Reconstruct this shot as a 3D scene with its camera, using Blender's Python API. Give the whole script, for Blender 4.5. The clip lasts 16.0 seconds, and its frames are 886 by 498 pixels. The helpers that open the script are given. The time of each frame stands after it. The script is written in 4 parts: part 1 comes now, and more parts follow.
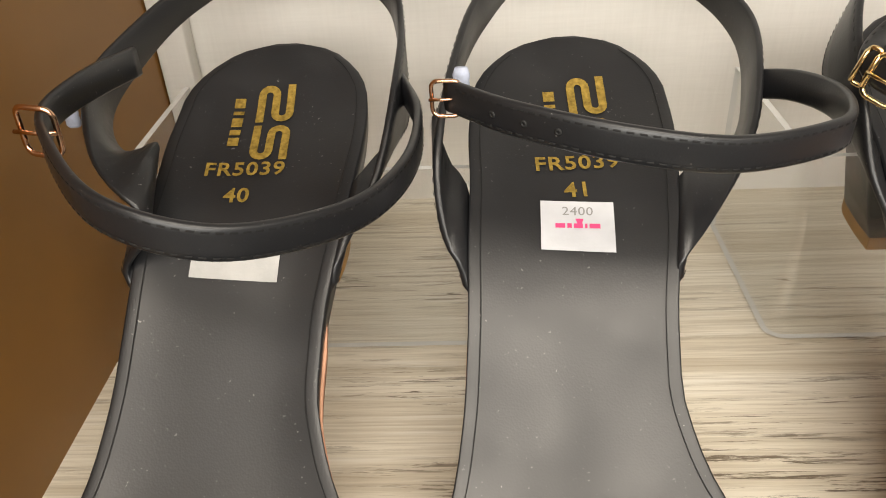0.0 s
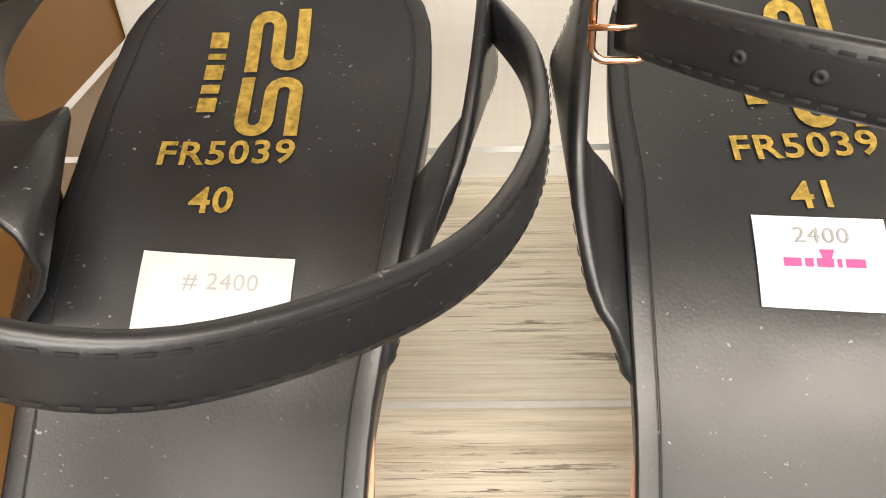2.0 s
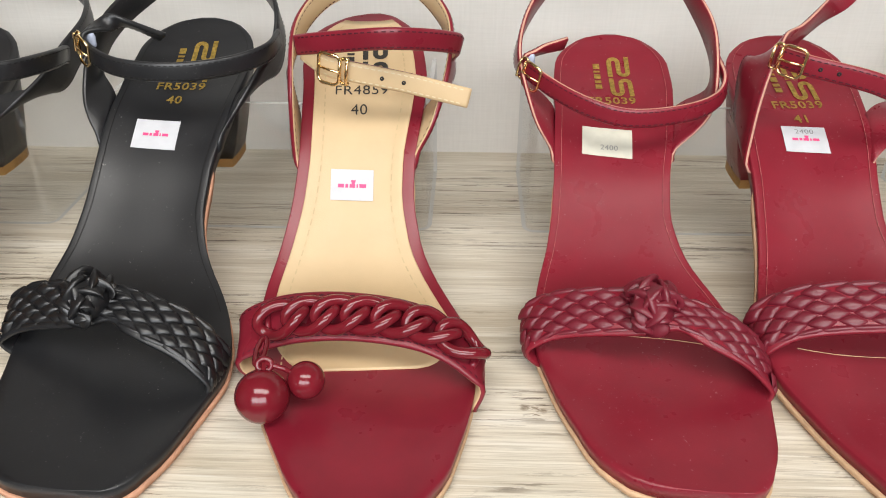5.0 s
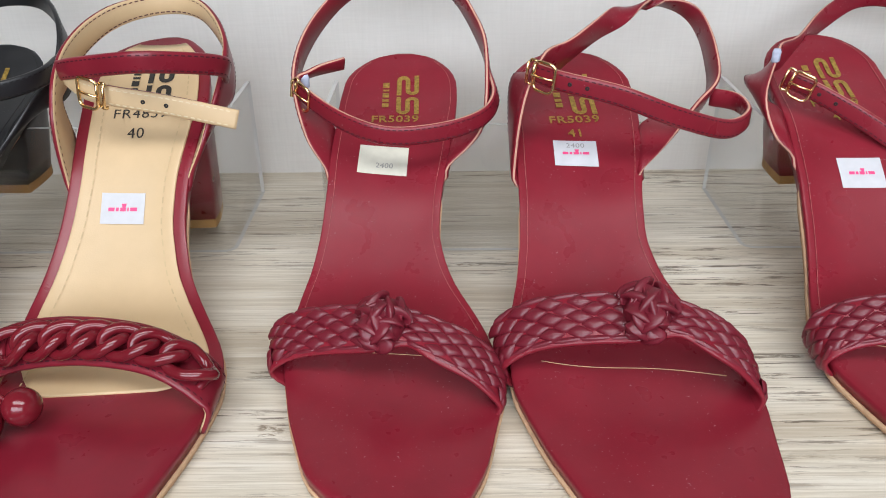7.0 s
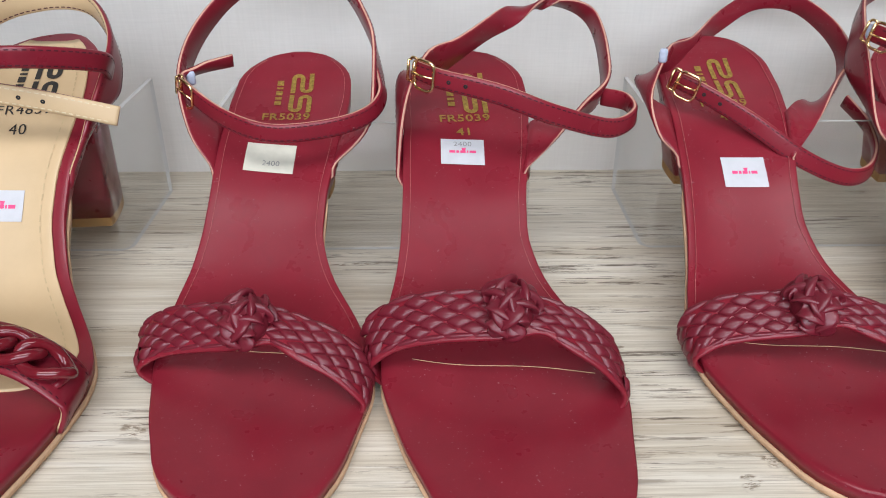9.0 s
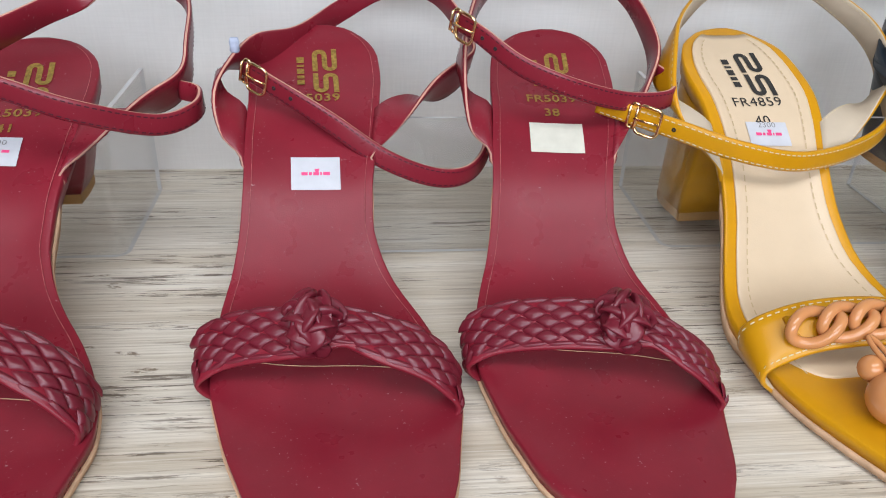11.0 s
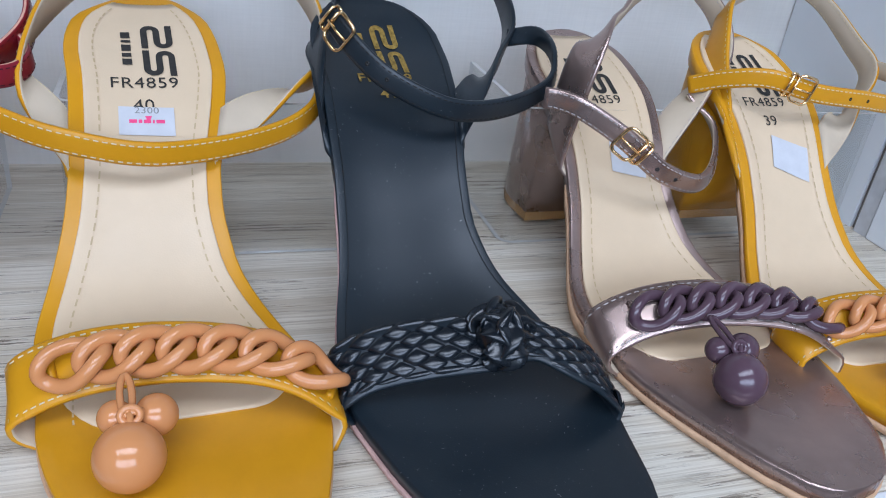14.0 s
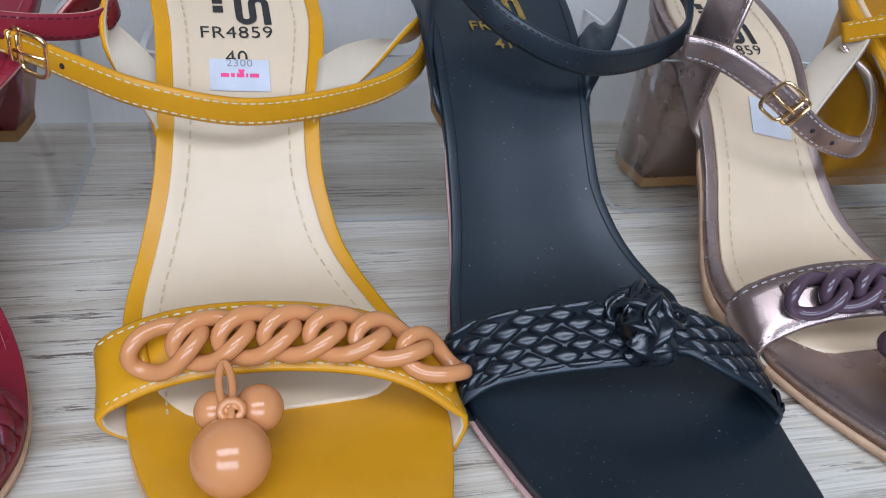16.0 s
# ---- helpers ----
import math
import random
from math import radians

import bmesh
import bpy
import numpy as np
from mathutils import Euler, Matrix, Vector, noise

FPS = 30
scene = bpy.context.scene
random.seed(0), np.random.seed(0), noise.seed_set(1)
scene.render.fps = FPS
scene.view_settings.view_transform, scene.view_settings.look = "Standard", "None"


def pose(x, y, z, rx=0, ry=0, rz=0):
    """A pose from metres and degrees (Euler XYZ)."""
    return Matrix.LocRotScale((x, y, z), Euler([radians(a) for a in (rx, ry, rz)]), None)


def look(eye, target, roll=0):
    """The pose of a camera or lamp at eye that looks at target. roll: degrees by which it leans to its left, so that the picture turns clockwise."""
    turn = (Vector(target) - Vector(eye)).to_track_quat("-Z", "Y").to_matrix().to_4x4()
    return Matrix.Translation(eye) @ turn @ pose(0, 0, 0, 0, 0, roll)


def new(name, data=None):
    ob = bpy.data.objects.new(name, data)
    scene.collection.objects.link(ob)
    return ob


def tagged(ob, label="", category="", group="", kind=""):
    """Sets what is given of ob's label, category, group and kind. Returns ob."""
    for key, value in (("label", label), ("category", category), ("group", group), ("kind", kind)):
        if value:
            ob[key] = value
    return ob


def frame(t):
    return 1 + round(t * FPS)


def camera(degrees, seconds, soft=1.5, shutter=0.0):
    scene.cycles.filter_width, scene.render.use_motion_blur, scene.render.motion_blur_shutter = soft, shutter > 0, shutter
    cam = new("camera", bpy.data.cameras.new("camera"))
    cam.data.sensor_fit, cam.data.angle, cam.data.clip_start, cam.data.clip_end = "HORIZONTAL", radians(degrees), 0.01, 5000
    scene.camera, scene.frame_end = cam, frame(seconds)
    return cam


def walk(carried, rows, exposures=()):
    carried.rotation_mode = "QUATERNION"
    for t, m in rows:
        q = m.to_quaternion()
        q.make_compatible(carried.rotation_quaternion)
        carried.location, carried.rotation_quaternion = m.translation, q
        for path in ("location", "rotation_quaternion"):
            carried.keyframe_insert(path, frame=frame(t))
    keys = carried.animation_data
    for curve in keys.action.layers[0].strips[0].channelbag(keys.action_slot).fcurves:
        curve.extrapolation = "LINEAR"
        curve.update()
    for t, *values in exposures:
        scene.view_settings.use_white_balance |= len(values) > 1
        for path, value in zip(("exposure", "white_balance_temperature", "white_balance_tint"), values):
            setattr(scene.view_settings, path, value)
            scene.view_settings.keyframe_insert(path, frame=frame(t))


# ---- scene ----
# The camera: a phone held close over the shelf and carried along the row of sandals.
cam = camera(59.15, 16.0, soft=1.0)
ROWS = [
    (0, 0.2084, -0.0243, 0.1811, 56.50, 2.79, 1.53),
    (0.5, 0.1982, 0.0303, 0.1636, 53.70, 3.29, 1.12),
    (1, 0.1897, 0.0557, 0.1527, 51.80, 3.53, 1.18),
    (1.5, 0.1846, 0.0749, 0.1398, 51.55, 3.70, 1.63),
    (2, 0.1836, 0.0609, 0.1434, 53.01, 2.59, 1.67),
    (2.5, 0.2111, -0.0274, 0.1454, 56.90, 2.65, 4.85),
    (3, 0.2393, -0.1179, 0.1783, 54.99, 1.41, 4.54),
    (3.5, 0.2840, -0.1563, 0.1906, 56.80, 0.99, 4.76),
    (4, 0.3355, -0.1681, 0.1930, 58.59, 0.74, 4.30),
    (4.5, 0.4072, -0.1767, 0.1993, 59.58, 0.23, 2.72),
    (5, 0.4884, -0.1753, 0.2044, 59.31, 0.01, 1.99),
    (5.2, 0.5127, -0.1781, 0.2116, 59.02, 0.10, 1.62),
    (7.3, 0.5842, -0.1739, 0.2032, 60.98, 0.66, 0.31),
    (7.5, 0.5835, -0.1740, 0.2027, 61.08, 0.66, 0.35),
    (8, 0.5833, -0.1731, 0.1998, 61.05, 0.41, 0.09),
    (8.2, 0.5853, -0.1747, 0.2019, 61.01, 0.32, -0.10),
    (10.3, 0.7431, -0.1694, 0.1989, 60.79, -1.36, -3.62),
    (10.5, 0.7589, -0.1648, 0.1983, 60.65, -1.61, -4.26),
    (11, 0.7906, -0.1506, 0.1937, 60.54, -2.00, -5.53),
    (11.5, 0.8253, -0.1380, 0.1898, 60.36, -2.55, -6.71),
    (12, 0.8627, -0.1342, 0.1856, 60.82, -3.37, -9.08),
    (12.5, 0.9007, -0.1387, 0.1873, 60.75, -4.76, -11.90),
    (13, 0.9340, -0.1390, 0.1847, 60.88, -5.68, -14.57),
    (13.5, 0.9703, -0.1343, 0.1847, 61.60, -6.08, -15.66),
    (14, 0.9907, -0.1276, 0.1785, 61.62, -6.65, -16.94),
    (14.5, 0.9914, -0.1251, 0.1754, 60.87, -6.97, -17.56),
    (15, 0.9801, -0.1152, 0.1668, 60.23, -6.81, -17.25),
    (15.5, 0.9646, -0.1013, 0.1484, 59.13, -6.62, -16.74),
    (16, 0.9822, -0.0936, 0.1640, 58.25, -4.98, -12.36),
]
walk(cam, [(t, pose(x, y, z, rx, ry, rz)) for t, x, y, z, rx, ry, rz in ROWS],
     exposures=[(0.0, 0.60, 7650, 11), (1.0, 1.12, 7600, 12), (2.0, 1.36, 7600, 12), (2.5, 1.14, 7150, 10), (3.0, 1.28, 6500, 10), (3.5, 1.16, 6350, 10), (4.0, 0.76, 6600, 10), (4.5, 0.5, 6750, 10),
                (5.0, 0.4, 6750, 10), (7.5, 0.22, 6150, 11), (10.5, 0.16, 6150, 12), (11.5, 0.14, 5750, 12), (13.0, 0.02, 5330, 12), (13.7, -0.05, 5240, 12), (14.5, -0.1, 5260, 12), (15.3, -0.15, 5260, 12), (16.0, -0.06, 5260, 12)])

# ---- light ----
world = bpy.data.worlds.new("sky")
scene.world = world
world.use_nodes = True
wn = world.node_tree.nodes
sky = wn.new("ShaderNodeTexSky")
sky.sky_type = "NISHITA"
sky.sun_disc = False
sky.sun_elevation, sky.sun_rotation = radians(48), radians(200)
wn["Background"].inputs["Strength"].default_value = 0.10
world.node_tree.links.new(sky.outputs[0], wn["Background"].inputs["Color"])

sun = new("sun", bpy.data.lights.new("sun", "SUN"))
sun.data.energy, sun.data.angle, sun.data.color = 0.6, radians(12), (1.0, 0.96, 0.9)
sun.matrix_world = look((0, 0, 0), (-0.25, 0.7, -0.9))


def area_lamp(name, eye, target, w, h, watts, colour):
    lamp = new(name, bpy.data.lights.new(name, "AREA"))
    lamp.data.shape, lamp.data.size, lamp.data.size_y = "RECTANGLE", w, h
    lamp.data.energy, lamp.data.color = watts, colour
    lamp.matrix_world = look(eye, target)
    return lamp


# daylight in the shop window, and the ceiling panel over the aisle
area_lamp("window_light", (0.5, -2.55, 1.2), (0.6, 0.2, 0.0), 3.2, 1.1, 66, (0.94, 0.97, 1.0))
area_lamp("ceiling_panel_light", (0.75, -0.92, 1.72), (0.75, -0.92, 0.0), 2.2, 0.7, 36, (0.99, 0.98, 0.96))

# ---- materials ----
def nodes_of(name):
    m = bpy.data.materials.new(name)
    m.use_nodes = True
    nt = m.node_tree
    return m, nt, nt.nodes["Principled BSDF"]


def coords(nt, scale, kind="Object", turn=(0, 0, 0)):
    tc, mp = nt.nodes.new("ShaderNodeTexCoord"), nt.nodes.new("ShaderNodeMapping")
    nt.links.new(tc.outputs[kind], mp.inputs["Vector"])
    mp.inputs["Scale"].default_value = scale
    mp.inputs["Rotation"].default_value = turn
    return mp.outputs["Vector"]


def noise_tex(nt, vec, scale=1.0, detail=4.0, rough=0.55, warp=0.0):
    n = nt.nodes.new("ShaderNodeTexNoise")
    nt.links.new(vec, n.inputs["Vector"])
    n.inputs["Scale"].default_value, n.inputs["Detail"].default_value = scale, detail
    n.inputs["Roughness"].default_value, n.inputs["Distortion"].default_value = rough, warp
    return n.outputs["Fac"]


def ramp(nt, fac, stops):
    r = nt.nodes.new("ShaderNodeValToRGB")
    nt.links.new(fac, r.inputs["Fac"])
    e = r.color_ramp.elements
    while len(e) < len(stops):
        e.new(0.5)
    for el, (p, c) in zip(e, stops):
        el.position, el.color = p, (*c, 1) if len(c) == 3 else c
    return r.outputs["Color"]


def mix(nt, fac, a, b, mode="MIX"):
    n = nt.nodes.new("ShaderNodeMix")
    n.data_type, n.blend_type = "RGBA", mode
    for sock, v in (("Factor", fac), ("A", a), ("B", b)):
        slot = next(i for i in n.inputs if i.name == sock and i.enabled)
        if isinstance(v, (int, float)):
            slot.default_value = v
        elif isinstance(v, tuple):
            slot.default_value = (*v, 1)
        else:
            nt.links.new(v, slot)
    return next(o for o in n.outputs if o.enabled)


def bump(nt, bsdf, height, strength, distance=0.001, after=None):
    b = nt.nodes.new("ShaderNodeBump")
    b.inputs["Strength"].default_value, b.inputs["Distance"].default_value = strength, distance
    nt.links.new(height, b.inputs["Height"])
    if after is not None:
        nt.links.new(after, b.inputs["Normal"])
    nt.links.new(b.outputs["Normal"], bsdf.inputs["Normal"])
    return b.outputs["Normal"]


def grey(v):
    return (v, v, v)


def leather(name, colour, rough=0.42, metal=0.0, grain=0.25, dust=0.0, coat=0.0, spec=0.5, cloud=0.14):
    """Smooth synthetic leather: faint clouding, fine pores, optional dust specks."""
    m, nt, b = nodes_of(name)
    vec = coords(nt, (1, 1, 1))
    dark, light = tuple(c * (1 - cloud) for c in colour), tuple(min(1, c * (1 + cloud)) for c in colour)
    col = ramp(nt, noise_tex(nt, vec, 38, 5, 0.6), [(0.3, dark), (0.7, light)])
    if dust:
        speck = ramp(nt, noise_tex(nt, vec, 900, 2, 0.5), [(0.70, grey(0)), (0.74, grey(1))])
        where = ramp(nt, noise_tex(nt, vec, 60, 3), [(0.44, grey(0)), (0.64, grey(dust))])
        both = mix(nt, 1.0, speck, where, "MULTIPLY")
        col = mix(nt, both, col, (0.5, 0.48, 0.46))
    nt.links.new(col, b.inputs["Base Color"])
    rg = ramp(nt, noise_tex(nt, vec, 55, 4), [(0.3, grey(rough * 0.85)), (0.75, grey(min(1, rough * 1.2)))])
    nt.links.new(rg, b.inputs["Roughness"])
    b.inputs["Metallic"].default_value = metal
    b.inputs["Coat Weight"].default_value, b.inputs["Coat Roughness"].default_value = coat, 0.25
    b.inputs["Specular IOR Level"].default_value = spec
    v = nt.nodes.new("ShaderNodeTexVoronoi")
    nt.links.new(vec, v.inputs["Vector"])
    v.inputs["Scale"].default_value = 1500
    first = bump(nt, b, v.outputs["Distance"], grain * 0.35, 0.0002)
    bump(nt, b, noise_tex(nt, vec, 45, 2), 0.03, 0.001, first)
    return m


def plain(name, colour, rough=0.5, metal=0.0, vary=0.1, scale=120, strength=0.1):
    m, nt, b = nodes_of(name)
    vec = coords(nt, (1, 1, 1))
    col = ramp(nt, noise_tex(nt, vec, scale, 4), [(0.3, tuple(c * (1 - vary) for c in colour)), (0.7, tuple(min(1, c * (1 + vary)) for c in colour))])
    nt.links.new(col, b.inputs["Base Color"])
    b.inputs["Roughness"].default_value, b.inputs["Metallic"].default_value = rough, metal
    bump(nt, b, noise_tex(nt, vec, scale * 6, 3), strength, 0.0004)
    return m


def wood_floor():
    """Pale limed laminate: fine grain along the shelf, sparse crisp dark cracks and a few brown scars."""
    m, nt, b = nodes_of("limed_oak_laminate")
    body = ramp(nt, noise_tex(nt, coords(nt, (3.2, 70, 1)), 1.0, 6, 0.6, 0.4),
                [(0.25, (0.42, 0.355, 0.265)), (0.38, (0.55, 0.49, 0.385)), (0.50, (0.67, 0.62, 0.515)), (0.70, (0.75, 0.71, 0.62))])
    fibre = ramp(nt, noise_tex(nt, coords(nt, (16, 900, 1)), 1.0, 4, 0.7), [(0.44, grey(0.0)), (0.66, grey(0.7))])
    col = mix(nt, fibre, body, (0.40, 0.34, 0.255))
    where = ramp(nt, noise_tex(nt, coords(nt, (5.0, 26, 1)), 1.0, 4, 0.65, 0.6), [(0.45, grey(0.04)), (0.59, grey(1.0))])
    crack = ramp(nt, noise_tex(nt, coords(nt, (17, 310, 1)), 1.0, 6, 0.78, 0.3), [(0.54, grey(0)), (0.575, grey(0.95))])
    col = mix(nt, mix(nt, 1.0, crack, where, "MULTIPLY"), col, (0.13, 0.10, 0.07))
    pale = ramp(nt, noise_tex(nt, coords(nt, (9, 330, 1), turn=(0, 0, 0.01)), 1.3, 4, 0.6), [(0.58, grey(0)), (0.68, grey(0.6))])
    col = mix(nt, pale, col, (0.74, 0.71, 0.64))
    scar = ramp(nt, noise_tex(nt, coords(nt, (17, 62, 1)), 1.0, 3, 0.5, 1.2), [(0.69, grey(0)), (0.73, grey(0.9))])
    worn = ramp(nt, noise_tex(nt, coords(nt, (300, 800, 1)), 1.0, 4, 0.7), [(0.46, grey(0)), (0.54, grey(1))])
    col = mix(nt, mix(nt, 1.0, scar, worn, "MULTIPLY"), col, (0.20, 0.15, 0.10))
    nt.links.new(col, b.inputs["Base Color"])
    b.inputs["Roughness"].default_value = 0.44
    b.inputs["Specular IOR Level"].default_value = 0.4
    bump(nt, b, noise_tex(nt, coords(nt, (13, 520, 1)), 1.0, 5, 0.7, 0.3), 0.25, 0.0006)
    return m


def linen_wall():
    """Pale grey laminate with a woven linen print."""
    m, nt, b = nodes_of("linen_print_laminate")
    weft = noise_tex(nt, coords(nt, (60, 900, 900)), 1.0, 3, 0.6)
    warp = noise_tex(nt, coords(nt, (700, 700, 45)), 1.0, 3, 0.6)
    weave = mix(nt, 0.5, weft, warp)
    cloud = noise_tex(nt, coords(nt, (6, 6, 9)), 1.0, 4, 0.6)
    col = ramp(nt, weave, [(0.30, (0.645, 0.625, 0.585)), (0.68, (0.71, 0.69, 0.65))])
    col = mix(nt, ramp(nt, cloud, [(0.35, grey(0.0)), (0.7, grey(0.35))]), col, (0.59, 0.57, 0.535))
    nt.links.new(col, b.inputs["Base Color"])
    b.inputs["Roughness"].default_value = 0.55
    bump(nt, b, weave, 0.05, 0.0004)
    return m


def clear_acrylic(name, least, most):
    """Thin clear sheet: light passes straight through, with a faint scuffed gloss."""
    m, nt, b = nodes_of(name)
    clear, gloss, both = nt.nodes.new("ShaderNodeBsdfTransparent"), nt.nodes.new("ShaderNodeBsdfGlossy"), nt.nodes.new("ShaderNodeMixShader")
    edge_on = nt.nodes.new("ShaderNodeLayerWeight")
    edge_on.inputs["Blend"].default_value = 0.12
    clear.inputs["Color"].default_value = (0.985, 0.99, 0.99, 1)
    scr = ramp(nt, noise_tex(nt, coords(nt, (30, 30, 8)), 1.0, 4), [(0.4, grey(0.03)), (0.75, grey(0.16))])
    nt.links.new(scr, gloss.inputs["Roughness"])
    share = ramp(nt, edge_on.outputs["Facing"], [(0.0, grey(least)), (1.0, grey(most))])
    nt.links.new(share, both.inputs[0])
    nt.links.new(clear.outputs[0], both.inputs[1])
    nt.links.new(gloss.outputs[0], both.inputs[2])
    nt.links.new(both.outputs[0], nt.nodes["Material Output"].inputs["Surface"])
    nt.nodes.remove(b)
    return m


BLACK = leather("black_leather", (0.0110, 0.0114, 0.0130), 0.37, dust=0.30, spec=0.58, cloud=0.08)
BLACK_BRAID = leather("black_braid_leather", (0.008, 0.008, 0.009), 0.34, grain=0.06, spec=0.6)
NAVY = leather("navy_black_leather", (0.0075, 0.0135, 0.0195), 0.38, dust=0.45, spec=0.50, cloud=0.08)
NAVY_BRAID = leather("navy_black_braid_leather", (0.005, 0.008, 0.012), 0.26, grain=0.06, spec=0.6)
RED = leather("burgundy_leather", (0.195, 0.0125, 0.0238), 0.30, dust=0.55, spec=0.33, cloud=0.10)
RED_BRAID = leather("burgundy_braid_leather", (0.135, 0.0095, 0.020), 0.36, grain=0.06, spec=0.5)
CHERRY = leather("cherry_red_patent", (0.180, 0.0105, 0.022), 0.30, grain=0.08, spec=0.42)
MUSTARD = leather("mustard_leather", (0.54, 0.254, 0.002), 0.32, grain=0.10, spec=0.32, cloud=0.07)
BRONZE = leather("bronze_metallic_leather", (0.36, 0.27, 0.24), 0.28, metal=0.80, grain=0.2)
BEIGE = leather("beige_insole_leather", (0.56, 0.41, 0.24), 0.42, grain=0.3, spec=0.35, cloud=0.05)
BEIGE_PALE = leather("pale_beige_insole_leather", (0.625, 0.485, 0.322), 0.38, grain=0.3, spec=0.4, cloud=0.04)
LINING = leather("suede_lining", (0.52, 0.43, 0.315), 0.75, grain=0.5, cloud=0.06)
EDGE_PEACH = plain("raw_peach_edge", (0.58, 0.30, 0.19), 0.7, vary=0.2)
EDGE_TAN = plain("raw_tan_edge", (0.56, 0.36, 0.215), 0.7, vary=0.2)
EDGE_PINK = plain("raw_pink_edge", (0.50, 0.32, 0.28), 0.7, vary=0.2)
EDGE_STRAP = plain("raw_strap_edge", (0.50, 0.27, 0.20), 0.7, vary=0.2)
# pale pink seam; strong tone changes put thread glints into its colour
GLINT_SEAM = plain("glinting_pink_seam", (0.40, 0.13, 0.12), 0.7, vary=0.6, scale=900)
LIFT = plain("heel_tip_rubber", (0.40, 0.22, 0.07), 0.7, vary=0.15)
GOLD = plain("gold_plated_metal", (0.86, 0.64, 0.34), 0.16, 1.0, vary=0.06, scale=300, strength=0.03)
ROSE_GOLD = plain("rose_gold_metal", (0.85, 0.50, 0.32), 0.18, 1.0, vary=0.06, scale=300, strength=0.03)
FOIL = plain("gold_foil_stamp", (0.40, 0.27, 0.06), 0.45, 0.7, vary=0.4, scale=600, strength=0.3)
INK = plain("black_stamp_ink", (0.02, 0.018, 0.016), 0.6, vary=0.4, scale=500)
PAPER = plain("white_sticker_paper", (0.52, 0.525, 0.55), 0.55, vary=0.05, scale=150)
PAPER_GREY = plain("greyed_sticker_paper", (0.40, 0.395, 0.385), 0.6, vary=0.08, scale=150)
PAPER_CREAM = plain("cream_sticker_paper", (0.57, 0.55, 0.46), 0.55, vary=0.06, scale=150)
PINK = plain("magenta_print", (0.74, 0.06, 0.20), 0.5, vary=0.06)
FADED = plain("faded_grey_print", (0.24, 0.235, 0.23), 0.6, vary=0.1)
THREAD_DARK = plain("black_thread", (0.008, 0.008, 0.008), 0.7)
THREAD_RED = plain("dark_red_thread", (0.055, 0.004, 0.011), 0.8)
THREAD_CREAM = plain("cream_thread", (0.62, 0.52, 0.33), 0.8)
THREAD_TAN = plain("tan_thread", (0.50, 0.38, 0.22), 0.8)
THREAD_GREY = plain("pale_grey_thread", (0.40, 0.35, 0.33), 0.8)
CHAIN_PEACH = leather("peach_enamel_plastic", (0.565, 0.245, 0.090), 0.12, grain=0.0, cloud=0.04)
CHAIN_PLUM = leather("plum_enamel_plastic", (0.085, 0.050, 0.066), 0.16, grain=0.0)
CHAIN_RED = leather("cherry_enamel_plastic", (0.145, 0.009, 0.016), 0.12, grain=0.0)
FOAM = plain("pale_foam_wrap", (0.40, 0.44, 0.55), 0.8, vary=0.2, scale=300)
FLOOR_MAT, WALL_MAT, ACRYLIC, ACRYLIC_BEND = wood_floor(), linen_wall(), clear_acrylic("clear_acrylic", 0.045, 0.55), clear_acrylic("clear_acrylic_bend", 0.16, 0.7)
ACRYLIC_EDGE = plain("polished_acrylic_edge", (0.58, 0.58, 0.56), 0.2, vary=0.05)
TAN_PANEL = plain("tan_veneer_panel", (0.205, 0.092, 0.0155), 0.42, vary=0.10, scale=14, strength=0.05)
WHITE_PANEL = plain("white_melamine_panel", (0.74, 0.77, 0.80), 0.4, vary=0.03, scale=20, strength=0.04)
SHADE_BOARD = plain("grey_brown_laminate", (0.34, 0.30, 0.25), 0.5, vary=0.1, scale=20)
GREY_EDGE = plain("grey_edge_band", (0.52, 0.53, 0.55), 0.5, vary=0.1)
DARK_GAP = plain("dark_joint", (0.22, 0.21, 0.20), 0.8)
ORANGE_WOOD = plain("orange_brown_veneer", (0.36, 0.12, 0.035), 0.4, vary=0.2, scale=60)
DARK_WOOD = plain("dark_brown_edge", (0.09, 0.035, 0.02), 0.5, vary=0.2)
CREAM_PAINT = plain("cream_lacquer", (0.70, 0.57, 0.50), 0.45, vary=0.04)
# dark tones for the unseen room, to hold down bounce light on the leather
ROOM_PAINT = plain("warm_grey_wall_paint", (0.22, 0.21, 0.195), 0.8, vary=0.04, scale=6)
ROOM_TILE = plain("grey_floor_tile", (0.24, 0.23, 0.22), 0.4, vary=0.1, scale=4)


# ---- mesh helpers ----
def mesh_object(name, verts, faces, mats, parent=None, label="", slots=None, smooth=True):
    me = bpy.data.meshes.new(name)
    me.from_pydata([tuple(v) for v in verts], [], faces)
    for m in mats if isinstance(mats, (list, tuple)) else [mats]:
        me.materials.append(m)
    if slots is not None:
        me.polygons.foreach_set("material_index", slots)
    if smooth:
        me.polygons.foreach_set("use_smooth", [True] * len(me.polygons))
    me.update()
    ob = new(name, me)
    if parent is not None:
        ob.parent = parent
    if label:
        ob["label"] = label
    return ob


def merged(pieces):
    """Several (verts, faces) as one."""
    vs, fs = [], []
    for v, f in pieces:
        n = len(vs)
        vs += [tuple(p) for p in v]
        fs += [tuple(i + n for i in q) for q in f]
    return vs, fs


